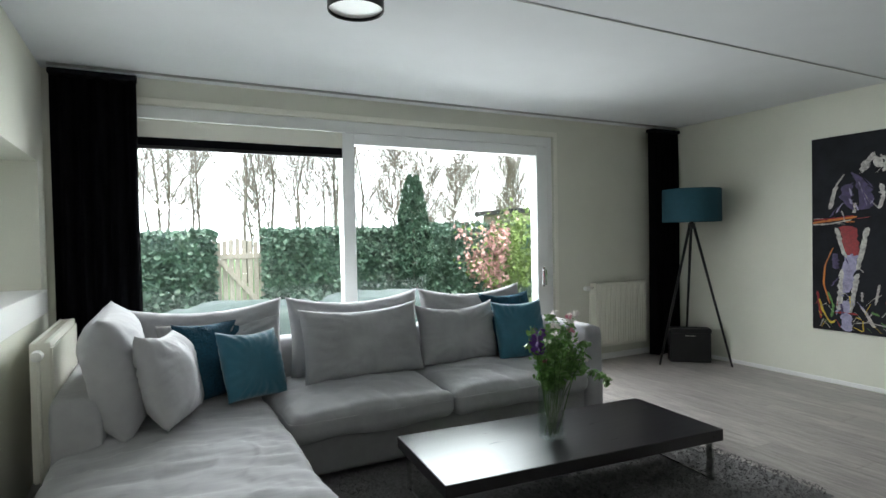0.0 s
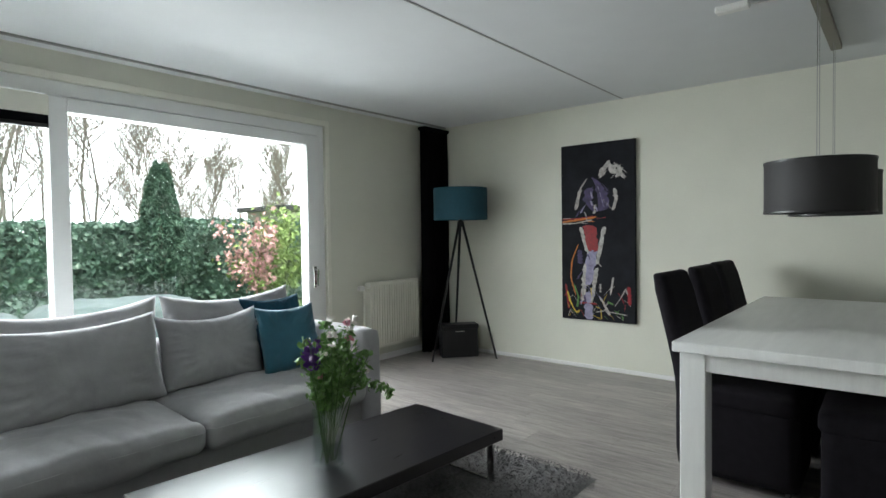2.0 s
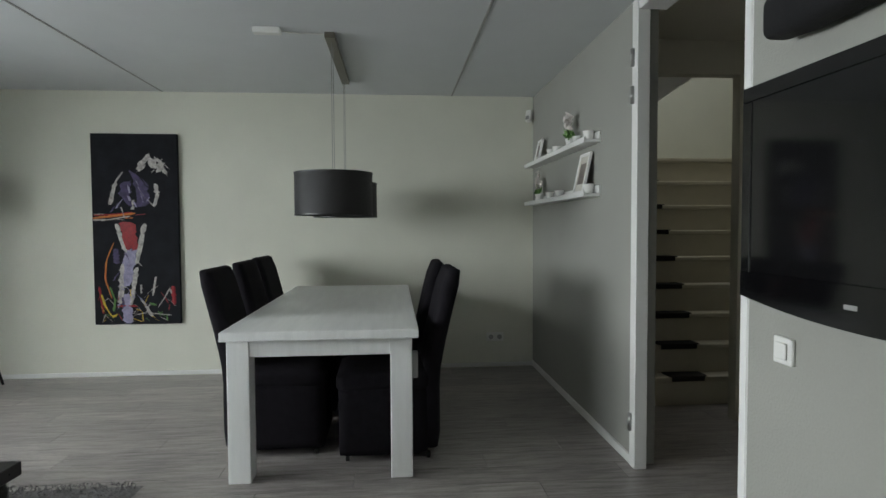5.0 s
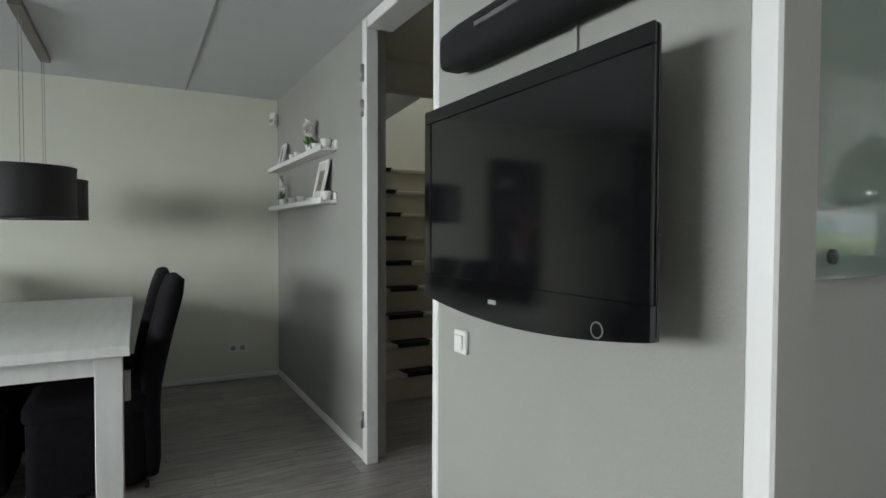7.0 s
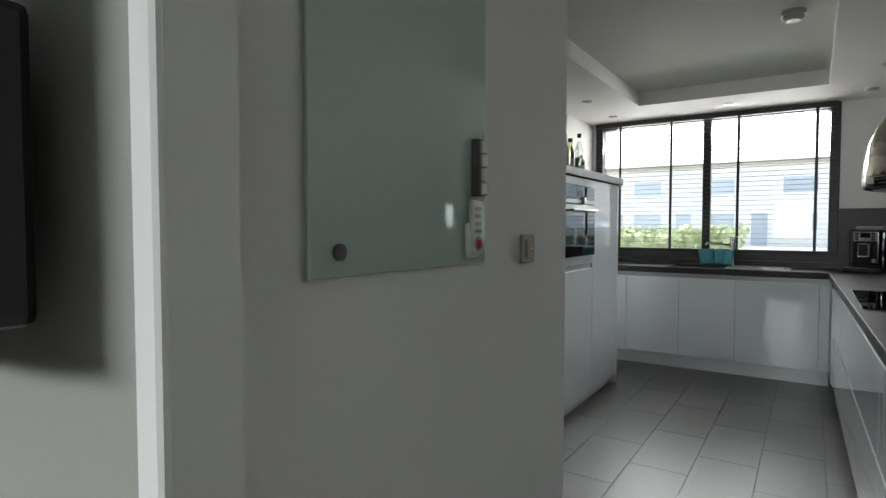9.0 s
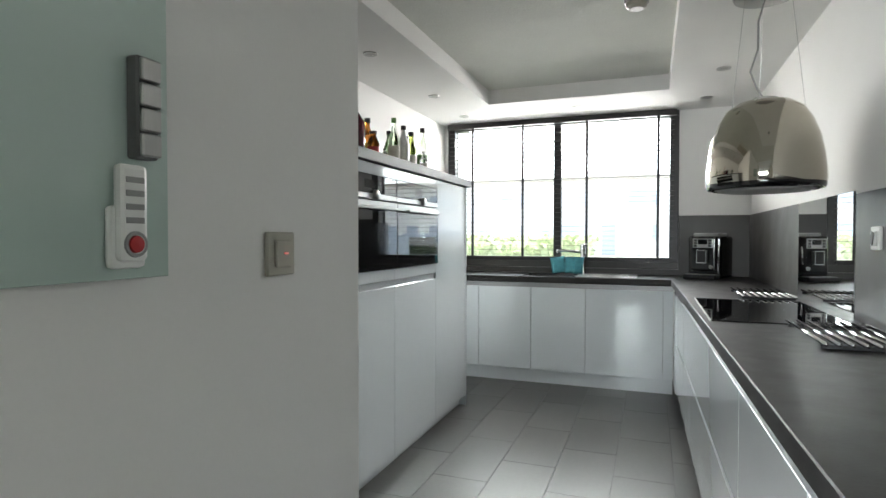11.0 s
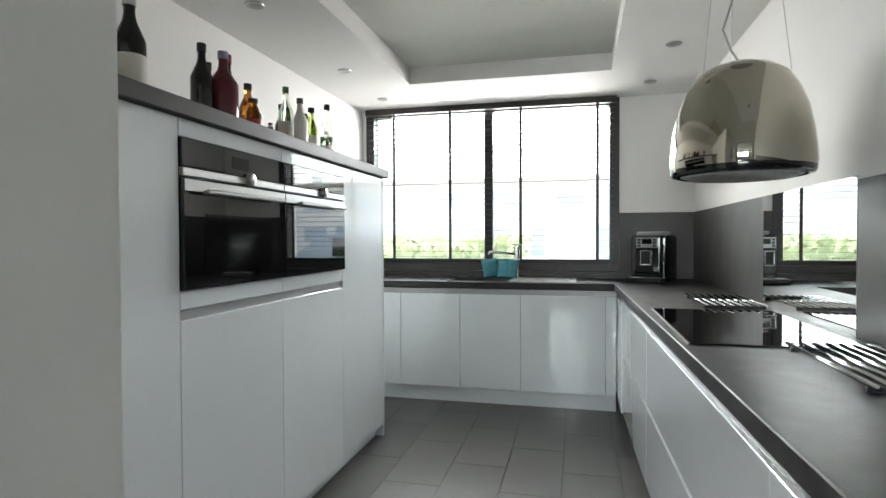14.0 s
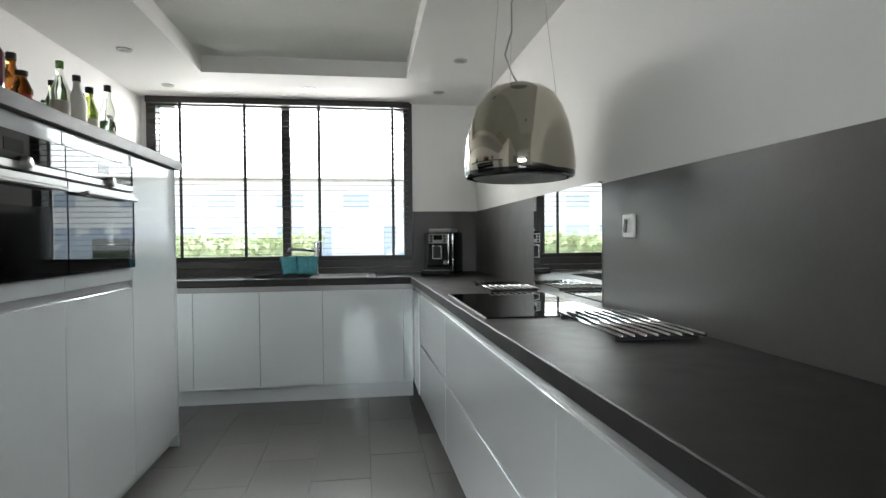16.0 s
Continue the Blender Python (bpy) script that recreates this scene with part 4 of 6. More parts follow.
# finer dabs over the figure, the hem and the ground of the picture
dab = random.Random(41)
for zone, cols, count, width in (((0.28, 0.72, 0.20, 0.40), (M_ppurple, M_ppurple, M_pw, M_plilac), 16, 0.030),
                                 ((0.58, 0.82, 0.11, 0.20), (M_pw, M_pw), 7, 0.055),
                                 ((0.28, 0.56, 0.60, 0.90), (M_pw, M_plilac, M_plilac, M_ppurple), 18, 0.034),
                                 ((0.05, 0.92, 0.80, 0.97), (M_pw, M_pred, M_pyellow, M_pgreen, M_pw), 24, 0.014),
                                 ((0.02, 0.50, 0.41, 0.45), (M_porange, M_pw, M_pred), 6, 0.009)):
    for k in range(count):
        u, v = dab.uniform(zone[0], zone[1]), dab.uniform(zone[2], zone[3])
        flat = zone[3] - zone[2] < 0.05
        du, dv = dab.uniform(-0.10, 0.10), dab.uniform(-0.01, 0.01) if flat else dab.uniform(0.02, 0.06)
        du = max(-u + 0.02, min(0.98 - u, du * (1.5 if flat else 1)))
        dv = min(dv, 0.985 - v)
        stroke([(u, v), (u + 0.6 * du, v + 0.5 * dv), (u + du, v + dv)], width * dab.uniform(0.6, 1.5), cols[k % len(cols)], 60 + k + 30 * zone[0], 0.6)

# dining table
dt = thing("dining_table", (4.35, 2.2, 0), "white-washed wooden dining table with square legs", "dining table")
part("tabletop", box(3.270, 5.40, 1.735, 2.690, 0.722, 0.768, 0.004), M_table, dt)
for x in (3.335, 5.25):
    for y in (1.765, 2.565):
        part("leg", box(x, x + 0.11, y, y + 0.11, 0, 0.722, 0.004), M_table, dt)
part("apron", box(3.345, 3.37, 1.875, 2.565, 0.630, 0.722, 0.002), M_table, dt)
part("apron", box(5.32, 5.345, 1.875, 2.565, 0.630, 0.722, 0.002), M_table, dt)
part("apron", box(3.445, 5.25, 1.775, 1.80, 0.630, 0.722, 0.002), M_table, dt)
part("apron", box(3.445, 5.25, 2.64, 2.665, 0.630, 0.722, 0.002), M_table, dt)
part("socket_block", box(3.36, 3.42, 1.735, 1.764, 0.50, 0.63, 0.004), M_grey, dt, "grey socket block on the leg")


def dining_chair():
    """Fully covered chair: its back at +y, seat toward -y."""
    c = thing("dining_chair", (0, 0, 0), "high-backed dining chair in a black fabric cover", "chair", "chairs round the table")
    part("skirt", softbox(-0.23, 0.23, -0.33, 0.16, 0.035, 0.42, 0.025, 8, rough=0.006, seed=3), M_chair, c, smooth=True)
    part("seat", softbox(-0.235, 0.235, -0.34, 0.18, 0.38, 0.49, 0.04, 9, 0.015, 0.004), M_chair, c, smooth=True)
    bk = softbox(-0.23, 0.23, -0.045, 0.045, 0.0, 1.0, 0.042, 10, rough=0.004, seed=9)
    for v in bk.verts:
        t = v.co.z
        v.co.y += 0.18 + 0.15 * max(0, t - 0.40) ** 1.2 * 1.6
        v.co.z = 0.05 + t * 0.99
    part("backrest", bk, M_chair, c, smooth=True)
    for x in (-0.19, 0.19):
        for y in (-0.28, 0.16):
            w = moved(lathe([(0, -0.01), (0.018, -0.01), (0.02, 0), (0.018, 0.01), (0, 0.01)], seg=12), Matrix.Translation((x, y, 0.02)) @ pose(0, 0, 0, 90, 0, 0))
            part("castor", w, M_rubber, c, "", 2)
    return c


ch = dining_chair()
chairs = [(3.88, 2.575, 0), (4.49, 2.575, 1), (5.07, 2.59, -1)]
ch.location = (3.88, 2.575, 0)
for x, y, a in chairs[1:]:
    copy_thing(ch, pose(x, y, 0, 0, 0, a))
for x, y, a in ((3.76, 1.835, 181), (4.34, 1.87, 179)):
    copy_thing(ch, pose(x, y, 0, 0, 0, a))

# pendant lamp with two drum shades
pl = thing("pendant_lamp", (4.5, 2.23, 1.335), "steel ceiling bar with two hanging dark organza drum shades", "pendant lamp")
part("ceiling_bar", box(3.96, 5.06, 2.195, 2.255, CZ - 0.035, CZ, 0.003), M_taupe, pl, "taupe metal bar")
for x in (4.10, 4.92):
    sh = lathe([(0.236, 1.350), (0.238, 1.345), (0.24, 1.350), (0.24, 1.600), (0.238, 1.605), (0.235, 1.600), (0.235, 1.350)], x, 2.225, 40)
    so = part("shade", sh, M_mesh, pl, "dark translucent drum shade", 2)
    part("rim", lathe([(0.2405, 1.343), (0.243, 1.343), (0.243, 1.353), (0.2405, 1.353)], x, 2.225, 40), M_black, so)
    part("rim", lathe([(0.2405, 1.597), (0.243, 1.597), (0.243, 1.607), (0.2405, 1.607)], x, 2.225, 40), M_black, so)
    part("diffuser", lathe([(0, 1.370), (0.225, 1.370), (0.225, 1.375), (0, 1.375)], x, 2.225, 32), M_mesh, so)
    for dx in (-0.06, 0.06):
        part("cable", tube([(x + dx, 2.225, 1.375), (x + dx * 0.8, 2.225, CZ - 0.03)], 0.0018, 6), M_grey, pl)
jb = thing("junction_box", (3.92, 2.56, CZ - 0.04), "small white ceiling junction box with a cable", "junction box")
part("box_body", box(3.89, 3.95, 2.50, 2.66, CZ - 0.035, CZ, 0.006), M_whitep, jb)
part("cable", tube([(3.93, 2.50, CZ - 0.015), (3.945, 2.40, CZ - 0.02), (3.97, 2.26, CZ - 0.012)], 0.004, 6), M_whitep, jb)
cl = thing("ceiling_lamp", (1.30, 3.99, CZ - 0.1), "round dark rimmed ceiling lamp with pale diffuser", "ceiling lamp")
part("drum", lathe([(0.12, CZ - 0.11), (0.124, CZ - 0.115), (0.127, CZ - 0.11), (0.127, CZ), (0.12, CZ)], 1.30, 3.99, 36), M_black, cl, smooth=2)
part("diffuser", lathe([(0, CZ - 0.10), (0.12, CZ - 0.10), (0.12, CZ - 0.09), (0, CZ - 0.09)], 1.30, 3.99, 36), M_whitep, cl)

# picture ledges and what stands on them
for z, nm in ((1.795, "upper"), (1.468, "lower")):
    lg = thing("picture_ledge", (4.64, SY, z), "white picture ledge holding frames and small orchids", "shelf", "picture ledges")
    part("board", box(3.86, 5.42, SY, SY + 0.105, z - 0.018, z, 0.002), M_trim, lg)
    part("front_lip", box(3.86, 5.42, SY + 0.095, SY + 0.107, z - 0.02, z + 0.014, 0.002), M_trim, lg)
    part("back_rail", box(3.86, 5.42, SY, SY + 0.012, z, z + 0.05, 0.002), M_trim, lg)


def photo_frame(x, z, w, h, label):
    t = thing("photo_frame", (x, SY + 0.06, z), label, "photo frame")
    m = Matrix.Translation((x, SY + 0.075, z + 0.001)) @ pose(0, 0, 0, 12, 0, 0)
    for b in ((-w / 2, -w / 2 + 0.022, 0, h), (w / 2 - 0.022, w / 2, 0, h), (-w / 2 + 0.022, w / 2 - 0.022, 0, 0.022), (-w / 2 + 0.022, w / 2 - 0.022, h - 0.022, h)):
        part("frame_bar", moved(box(b[0], b[1], -0.008, 0.008, b[2], b[3], 0.002), m), M_trim, t)
    part("mount", moved(box(-w / 2 + 0.02, w / 2 - 0.02, -0.004, 0.002, 0.02, h - 0.02, 0), m), M_label, t)
    part("photo", moved(box(-w / 4, w / 4, 0.002, 0.003, h * 0.25, h * 0.75, 0), m), M_photo, t)


def orchid(x, z, seed):
    t = thing("orchid", (x, SY + 0.055, z), "small white orchid in a white pot", "potted plant")
    y = SY + 0.055
    part("pot", lathe([(0, z + 0.001), (0.026, z + 0.001), (0.036, z + 0.065), (0.032, z + 0.066), (0.03, z + 0.055), (0, z + 0.055)], x, y, 16), M_whitep, t, "", 2)
    rn = random.Random(seed)
    leaf_cloud("leaves", M_leafy, [(x + rn.gauss(0, 0.025), y + abs(rn.gauss(0, 0.008)), z + 0.075 + rn.random() * 0.02) for _ in range(16)], 0.07, t, seed, 0.2)
    part("stem", tube([(x, y, z + 0.06), (x + 0.01, y, z + 0.16), (x + 0.04, y, z + 0.22)], 0.002, 5), M_stem, t)
    leaf_cloud("blossoms", M_petal, [(x + 0.02 + rn.gauss(0, 0.025), y + abs(rn.gauss(0, 0.01)), z + 0.17 + rn.gauss(0, 0.03)) for _ in range(46)], 0.04, t, seed + 1, 0.45)


def tealight(x, z):
    t = thing("tealight_holder", (x, SY + 0.05, z), "small white ribbed tealight holder", "candle holder")
    part("cup", lathe([(0, z + 0.001), (0.026, z + 0.001), (0.032, z + 0.05), (0.036, z + 0.06), (0.03, z + 0.06), (0.026, z + 0.03), (0, z + 0.03)], x, SY + 0.05, 14), M_whitep, t, "", 2)


photo_frame(5.12, 1.796, 0.14, 0.19, "small white photo frame on the ledge")
photo_frame(4.06, 1.469, 0.20, 0.27, "white photo frame with a dark print")
orchid(4.28, 1.796, 11)
orchid(5.10, 1.469, 17)
for x, z in ((4.78, 1.796), (4.62, 1.796), (3.94, 1.796), (4.80, 1.469), (4.55, 1.469), (3.93, 1.469), (4.15, 1.796)):
    tealight(x, z)

# alarm sensor, sockets, switches
dm = thing("alarm_sensor", (5.49, SY + 0.03, 2.22), "small white alarm sensor in the wall corner", "detector")
part("housing", moved(box(-0.03, 0.03, -0.02, 0.025, -0.055, 0.055, 0.012, 3), pose(5.495, SY + 0.045, 2.25, 12, 0, 40)), M_whitep, dm)
part("lens", moved(box(-0.018, 0.018, 0.024, 0.03, -0.04, -0.005, 0.004), pose(5.495, SY + 0.045, 2.25, 12, 0, 40)), M_grey, dm)


def plate(name, m, w, h, material, label, category, inner, rocker=None):
    """A wall plate in its own x-z plane, facing -y; m sets its place."""
    t = thing(name, m.translation, label, category)
    part("plate", moved(box(-w / 2, w / 2, -0.011, 0, -h / 2, h / 2, 0.003), m), material, t)
    n = max(1, round(w / h))
    for i in range(n):
        cx = (i - (n - 1) / 2) * w / n
        if inner == "socket":
            part("socket_cup", moved(moved(lathe([(0.021, 0), (0.021, 0.012), (0.0, 0.0121)], seg=18), pose(cx, -0.0105, 0, 90, 0, 0)), m), M_grey, t)
        else:
            part("rocker", moved(box(cx - w * 0.29, cx + w * 0.29, -0.018, -0.011, -h * 0.32, h * 0.32, 0.003), m), rocker or material, t)
    return t


plate("wall_socket", pose(RX, 0.95, 0.27, 0, 0, -90), 0.155, 0.08, M_whitep, "white double wall socket above the skirting", "socket", "socket")
plate("light_switch", pose(1.805, 0.905, 0.965, 0, 0, 180), 0.066, 0.066, M_whitep, "white light switch under the television", "switch", "rocker")

# television
tv = thing("television", (1.41, 0.98, 1.1), "wall-mounted flat television with a curved glossy black frame", "television")
TX0, TX1, TZ0, TZ1, TYF = 1.045, 1.795, 1.105, 1.585, 1.03
part("bezel", box(TX0, TX1, TYF - 0.018, TYF - 0.004, TZ0, TZ1, 0.006, 2), M_tvb, tv)
lip = bmesh.new()
rows = []
for i in range(25):
    u = i / 24
    x = TX0 + u * (TX1 - TX0)
    zb = TZ0 - 0.030 * (1 - (2 * u - 1) ** 2)
    rows.append([lip.verts.new(c) for c in ((x, TYF - 0.018, zb), (x, TYF + 0.002, zb), (x, TYF + 0.002, TZ0 + 0.055), (x, TYF - 0.018, TZ0 + 0.055))])
for a, b in zip(rows, rows[1:]):
    for k in range(4):
        lip.faces.new((a[k], a[(k + 1) % 4], b[(k + 1) % 4], b[k]))
lip.faces.new(rows[0])
lip.faces.new(rows[-1][::-1])
bmesh.ops.recalc_face_normals(lip, faces=lip.faces)
part("lower_frame", lip, M_tvb, tv, "glossy black curved lower frame")
part("screen", box(TX0 + 0.032, TX1 - 0.032, TYF - 0.005, TYF - 0.001, TZ0 + 0.058, TZ1 - 0.034, 0), M_screen, tv, "dark matt screen")
for b in ((TX0, TX1, TZ1 - 0.034, TZ1), (TX0, TX0 + 0.032, TZ0 + 0.055, TZ1 - 0.034), (TX1 - 0.032, TX1, TZ0 + 0.055, TZ1 - 0.034)):
    part("frame_bar", box(b[0], b[1], TYF - 0.006, TYF + 0.002, b[2], b[3], 0.002), M_tvb, tv)
part("back_shell", box(TX0 + 0.06, TX1 - 0.06, TYF - 0.085, TYF - 0.018, TZ0 + 0.05, TZ1 - 0.06, 0.015, 2), M_black, tv)
part("wall_bracket", box(1.25, 1.60, 0.905, TYF - 0.085, 1.25, 1.45, 0.003), M_black, tv)
part("badge", box(1.455, 1.485, TYF + 0.002, TYF + 0.003, 1.115, 1.124, 0), M_grey, tv)
# small pale ring that stands in for a reflection in the glossy frame
part("ring_glint", moved(lathe([(0.012, 0), (0.0145, 0), (0.0145, 0.002), (0.012, 0.002)], seg=18), pose(1.155, TYF + 0.001, 1.108, -90, 0, 0)), M_steel, tv, "pale ring modelled in place of a reflection on the frame", 2)
part("side_button", box(TX0 - 0.002, TX0, TYF - 0.016, TYF - 0.008, 1.20, 1.27, 0), M_black, tv)
so = thing("soundbar", (1.41, 0.95, 1.7), "black cloth-covered soundbar above the television", "soundbar")
part("body", moved(softbox(-0.42, 0.42, -0.045, 0.045, -0.055, 0.055, 0.03, 8), pose(1.375, 0.955, 1.745)), M_grille, so, smooth=True)
part("trim_strip", box(1.18, 1.60, 0.998, 1.003, 1.752, 1.766, 0.002), M_steel, so)
part("cable_cover", box(1.345, 1.355, 0.905, 0.913, 1.58, 1.70, 0.001), M_greige, so, "wall-coloured cable cover")
wsk = plate("wall_socket", pose(1.70, 0.905, 0.44, 0, 0, 180), 0.08, 0.08, M_whitep, "white wall socket below the light switch", "socket", "socket")

# glass board with its fittings on the partition
gb = thing("glass_board", (1.08, 0.26, 1.18), "frosted green glass magnet board on the partition wall", "glass board")
part("glass", box(1.066, 1.074, -0.035, 0.57, 1.18, 1.98, 0.001), M_board, gb)
for y, z in ((0.50, 1.225), (0.50, 1.93), (0.03, 1.93)):
    part("standoff", moved(lathe([(0, 0), (0.015, 0), (0.015, 0.008), (0.012, 0.010), (0, 0.010)], seg=20), pose(1.066, y, z, 0, -90, 0)), M_dgrey, gb, "grey metal stand-off cap", 2)
sw3 = thing("switch_panel", (1.05, -0.01, 1.35), "narrow steel panel of four push buttons", "switch")
part("plate", box(1.044, 1.066, 0.0, 0.036, 1.345, 1.485, 0.003), M_dgrey, sw3)
for i in range(4):
    part("button", box(1.036, 1.044, 0.002, 0.034, 1.348 + i * 0.034, 1.379 + i * 0.034, 0.002), M_steel, sw3)
rc = thing("remote_control", (1.05, 0.035, 1.2), "white remote control in a wall cradle on the glass", "remote control")
part("cradle", box(1.050, 1.066, 0.017, 0.072, 1.195, 1.28, 0.008, 2), M_whitep, rc)
part("remote_body", box(1.040, 1.056, 0.022, 0.067, 1.205, 1.335, 0.007, 2), M_whitep, rc)
part("red_button", moved(lathe([(0, 0), (0.012, 0), (0.011, 0.004), (0, 0.005)], seg=16), pose(1.040, 0.044, 1.228, 0, -90, 0)), M_redp, rc)
part("grey_ring", moved(lathe([(0.013, 0), (0.018, 0), (0.017, 0.003), (0.013, 0.003)], seg=20), pose(1.0402, 0.044, 1.228, 0, -90, 0)), M_grey, rc, "", 2)
for i in range(4):
    part("key_row", box(1.0385, 1.040, 0.030, 0.059, 1.256 + i * 0.018, 1.264 + i * 0.018, 0.001), M_grey, rc)
lsw = plate("light_switch", pose(1.082, -0.315, 1.205, 0, 0, -90), 0.085, 0.085, M_champ, "champagne coloured light switch with a red pilot light", "switch", "rocker")
part("pilot_light", box(1.0625, 1.0641, -0.325, -0.313, 1.204, 1.208, 0), M_led, lsw)

# hall stairs
for i in range(9):
    st = thing("stair_step", (4.8, -0.4, i * 0.205), "cream painted stair step with a dark tread mat", "stair", "hall stairs", "structure")
    x = 4.30 + 0.11 * i
    part("tread", box(x - 0.02, RX, -1.38, SY - 0.13, 0.205 * (i + 1) - 0.035, 0.205 * (i + 1), 0.006), M_stair, st)
    part("riser", box(x, x + 0.02, -1.38, SY - 0.13, 0.205 * i, 0.205 * (i + 1) - 0.035, 0), M_stair, st)
    tm = box(x - 0.026, x + 0.10, -0.34, -0.06 + 0.03 * (i % 3), 0.205 * (i + 1), 0.205 * (i + 1) + 0.008, 0.003)
    box(x - 0.030, x - 0.0205, -0.32, -0.08 + 0.03 * (i % 3), 0.205 * (i + 1) - 0.03, 0.205 * (i + 1) + 0.008, 0.003, bm=tm)
    part("tread_mat", tm, M_mat, st, "dark half-moon tread mat")
tagged(part("stair_soffit", moved(box(4.06, 4.95, -0.30, 0.42, 0, 0.16, 0.004), pose(0, 0.005, 2.165, -34, 0, 0)), M_wallw, None, "white sloping underside of the upper stair flight"), category="stair", kind="structure")

# ---- kitchen ----
OX = 1.674
FR = 0.019


def front(parent, y0, y1, z0, z1, name="door", label=""):
    return part(name, box(OX, OX + FR, y0, y1, z0, z1, 0.0015), M_gloss, parent, label)


def tall_unit(y0, y1, ovens, label):
    t = thing("tall_cabinet", (2.0, (y0 + y1) / 2, 0), label, "cabinet", "tall kitchen cabinets")
    part("body", box(OX + FR + 0.002, HX - 0.02, y0 + 0.001, y1 - 0.001, 0.07, 1.60, 0), M_gloss, t)
    part("plinth", box(OX + 0.05, OX + 0.066, y0, y1, 0, 0.07, 0), M_gloss, t)
    if ovens:
        front(t, y0 + 0.0015, y1 - 0.0015, 0.072, 0.978)
        front(t, y0 + 0.0015, y1 - 0.0015, 1.012, 1.068, "drawer_front")
        part("grip_groove", box(OX + 0.012, OX + FR + 0.002, y0, y1, 0.978, 1.012, 0), M_groove, t, "recessed steel grip groove")
        front(t, y0 + 0.0015, y1 - 0.0015, 1.545, 1.60, "filler")
    else:
        front(t, y0 + 0.0015, y1 - 0.0015, 0.072, 1.60)
    return t


tall_unit(-1.494, -1.02, False, "white high-gloss filler cabinet beside the ovens")
tall_unit(-2.103, -1.494, True, "white high-gloss oven cabinet with grip groove")
tall_unit(-2.708, -2.103, True, "white high-gloss oven cabinet with grip groove")
tall_unit(-3.31, -2.708, False, "white high-gloss tall cabinet next to the ovens")
ep = thing("end_panel", (2.0, -3.32, 0), "white high-gloss end panel of the tall units", "panel")
part("panel", box(OX - 0.002, HX - 0.02, -3.332, -3.312, 0.0, 1.60, 0.001), M_gloss, ep)
tw = thing("tall_worktop", (2.0, -2.2, 1.6), "anthracite slab lying on the tall cabinets", "worktop")
part("slab", box(OX - 0.03, HX - 0.002, -3.36, -0.66, 1.602, 1.655, 0.003), M_work, tw)


def oven(y0, y1, label):
    t = thing("oven", (OX, (y0 + y1) / 2, 1.075), label, "oven", "built-in ovens")
    part("housing", box(OX + 0.004, OX + 0.3, y0 + 0.004, y1 - 0.004, 1.07, 1.543, 0), M_black, t)
    part("control_panel", box(OX - 0.012, OX + 0.004, y0 + 0.003, y1 - 0.003, 1.452, 1.541, 0.002), M_bglass, t, "black glass control panel")
    part("steel_band", box(OX - 0.013, OX + 0.004, y0 + 0.003, y1 - 0.003, 1.424, 1.450, 0.002), M_steel, t)
    part("display", box(OX - 0.0128, OX - 0.012, (y0 + y1) / 2 - 0.05, (y0 + y1) / 2 + 0.05, 1.475, 1.515, 0), M_screen, t)
    d = part("oven_door", box(OX - 0.016, OX + 0.004, y0 + 0.003, y1 - 0.003, 1.073, 1.416, 0.002), M_bglass, t, "black glass oven door")
    part("steel_edge", box(OX - 0.018, OX - 0.016, y0 + 0.003, y1 - 0.003, 1.378, 1.414, 0.001), M_steel, d)
    if "reflecting" not in label:
        part("oven_window", box(OX - 0.0168, OX - 0.016, y0 + 0.11, y1 - 0.10, 1.13, 1.31, 0), M_screen, d)
    h = box(OX - 0.058, OX - 0.038, y0 + 0.07, y1 - 0.07, 1.372, 1.386, 0.004)
    for y in (y0 + 0.10, y1 - 0.10):
        box(OX - 0.045, OX - 0.016, y - 0.01, y + 0.01, 1.374, 1.384, 0, bm=h)
    part("handle", h, M_steel, d, "steel bar handle")
    k = moved(lathe([(0.022, 0), (0.022, 0.010), (0.020, 0.018), (0.017, 0.020), (0, 0.020)], seg=24), pose(OX - 0.013, (y0 + y1) / 2 - 0.05, 1.446, 0, -90, 0))
    part("knob", k, M_steel, t, "round steel knob", 2)


oven(-2.103, -1.494, "black glass compact oven with steel handle and knob")
oven(-2.708, -2.103, "black glass compact oven reflecting the window")


def bottle(x, y, r, h, neck, material, label, cap=None, lab=None, seg=16, shoulder=0.62):
    z = 1.656
    t = thing("bottle", (x, y, z), label, "bottle", "bottles on the tall cabinets")
    b = lathe([(0, z), (r * 0.94, z), (r, z + 0.008), (r, z + h * shoulder * 0.92), (r * 0.86, z + h * shoulder), (neck * 1.3, z + h * (shoulder + 0.13)),
               (neck, z + h * (shoulder + 0.2)), (neck, z + h * 0.97), (0, z + h * 0.97)], x, y, seg)
    part("glass", b, material, t, smooth=2)
    part("cap", lathe([(0, z + h * 0.90), (neck * 1.18, z + h * 0.90), (neck * 1.18, z + h), (0, z + h)], x, y, seg), cap or M_black, t, "", 2)
    if lab:
        part("paper_label", lathe([(r * 1.012, z + h * 0.12), (r * 1.015, z + h * 0.13), (r * 1.015, z + h * 0.42), (r * 1.012, z + h * 0.43)], x, y, seg), lab, t, "", 2)


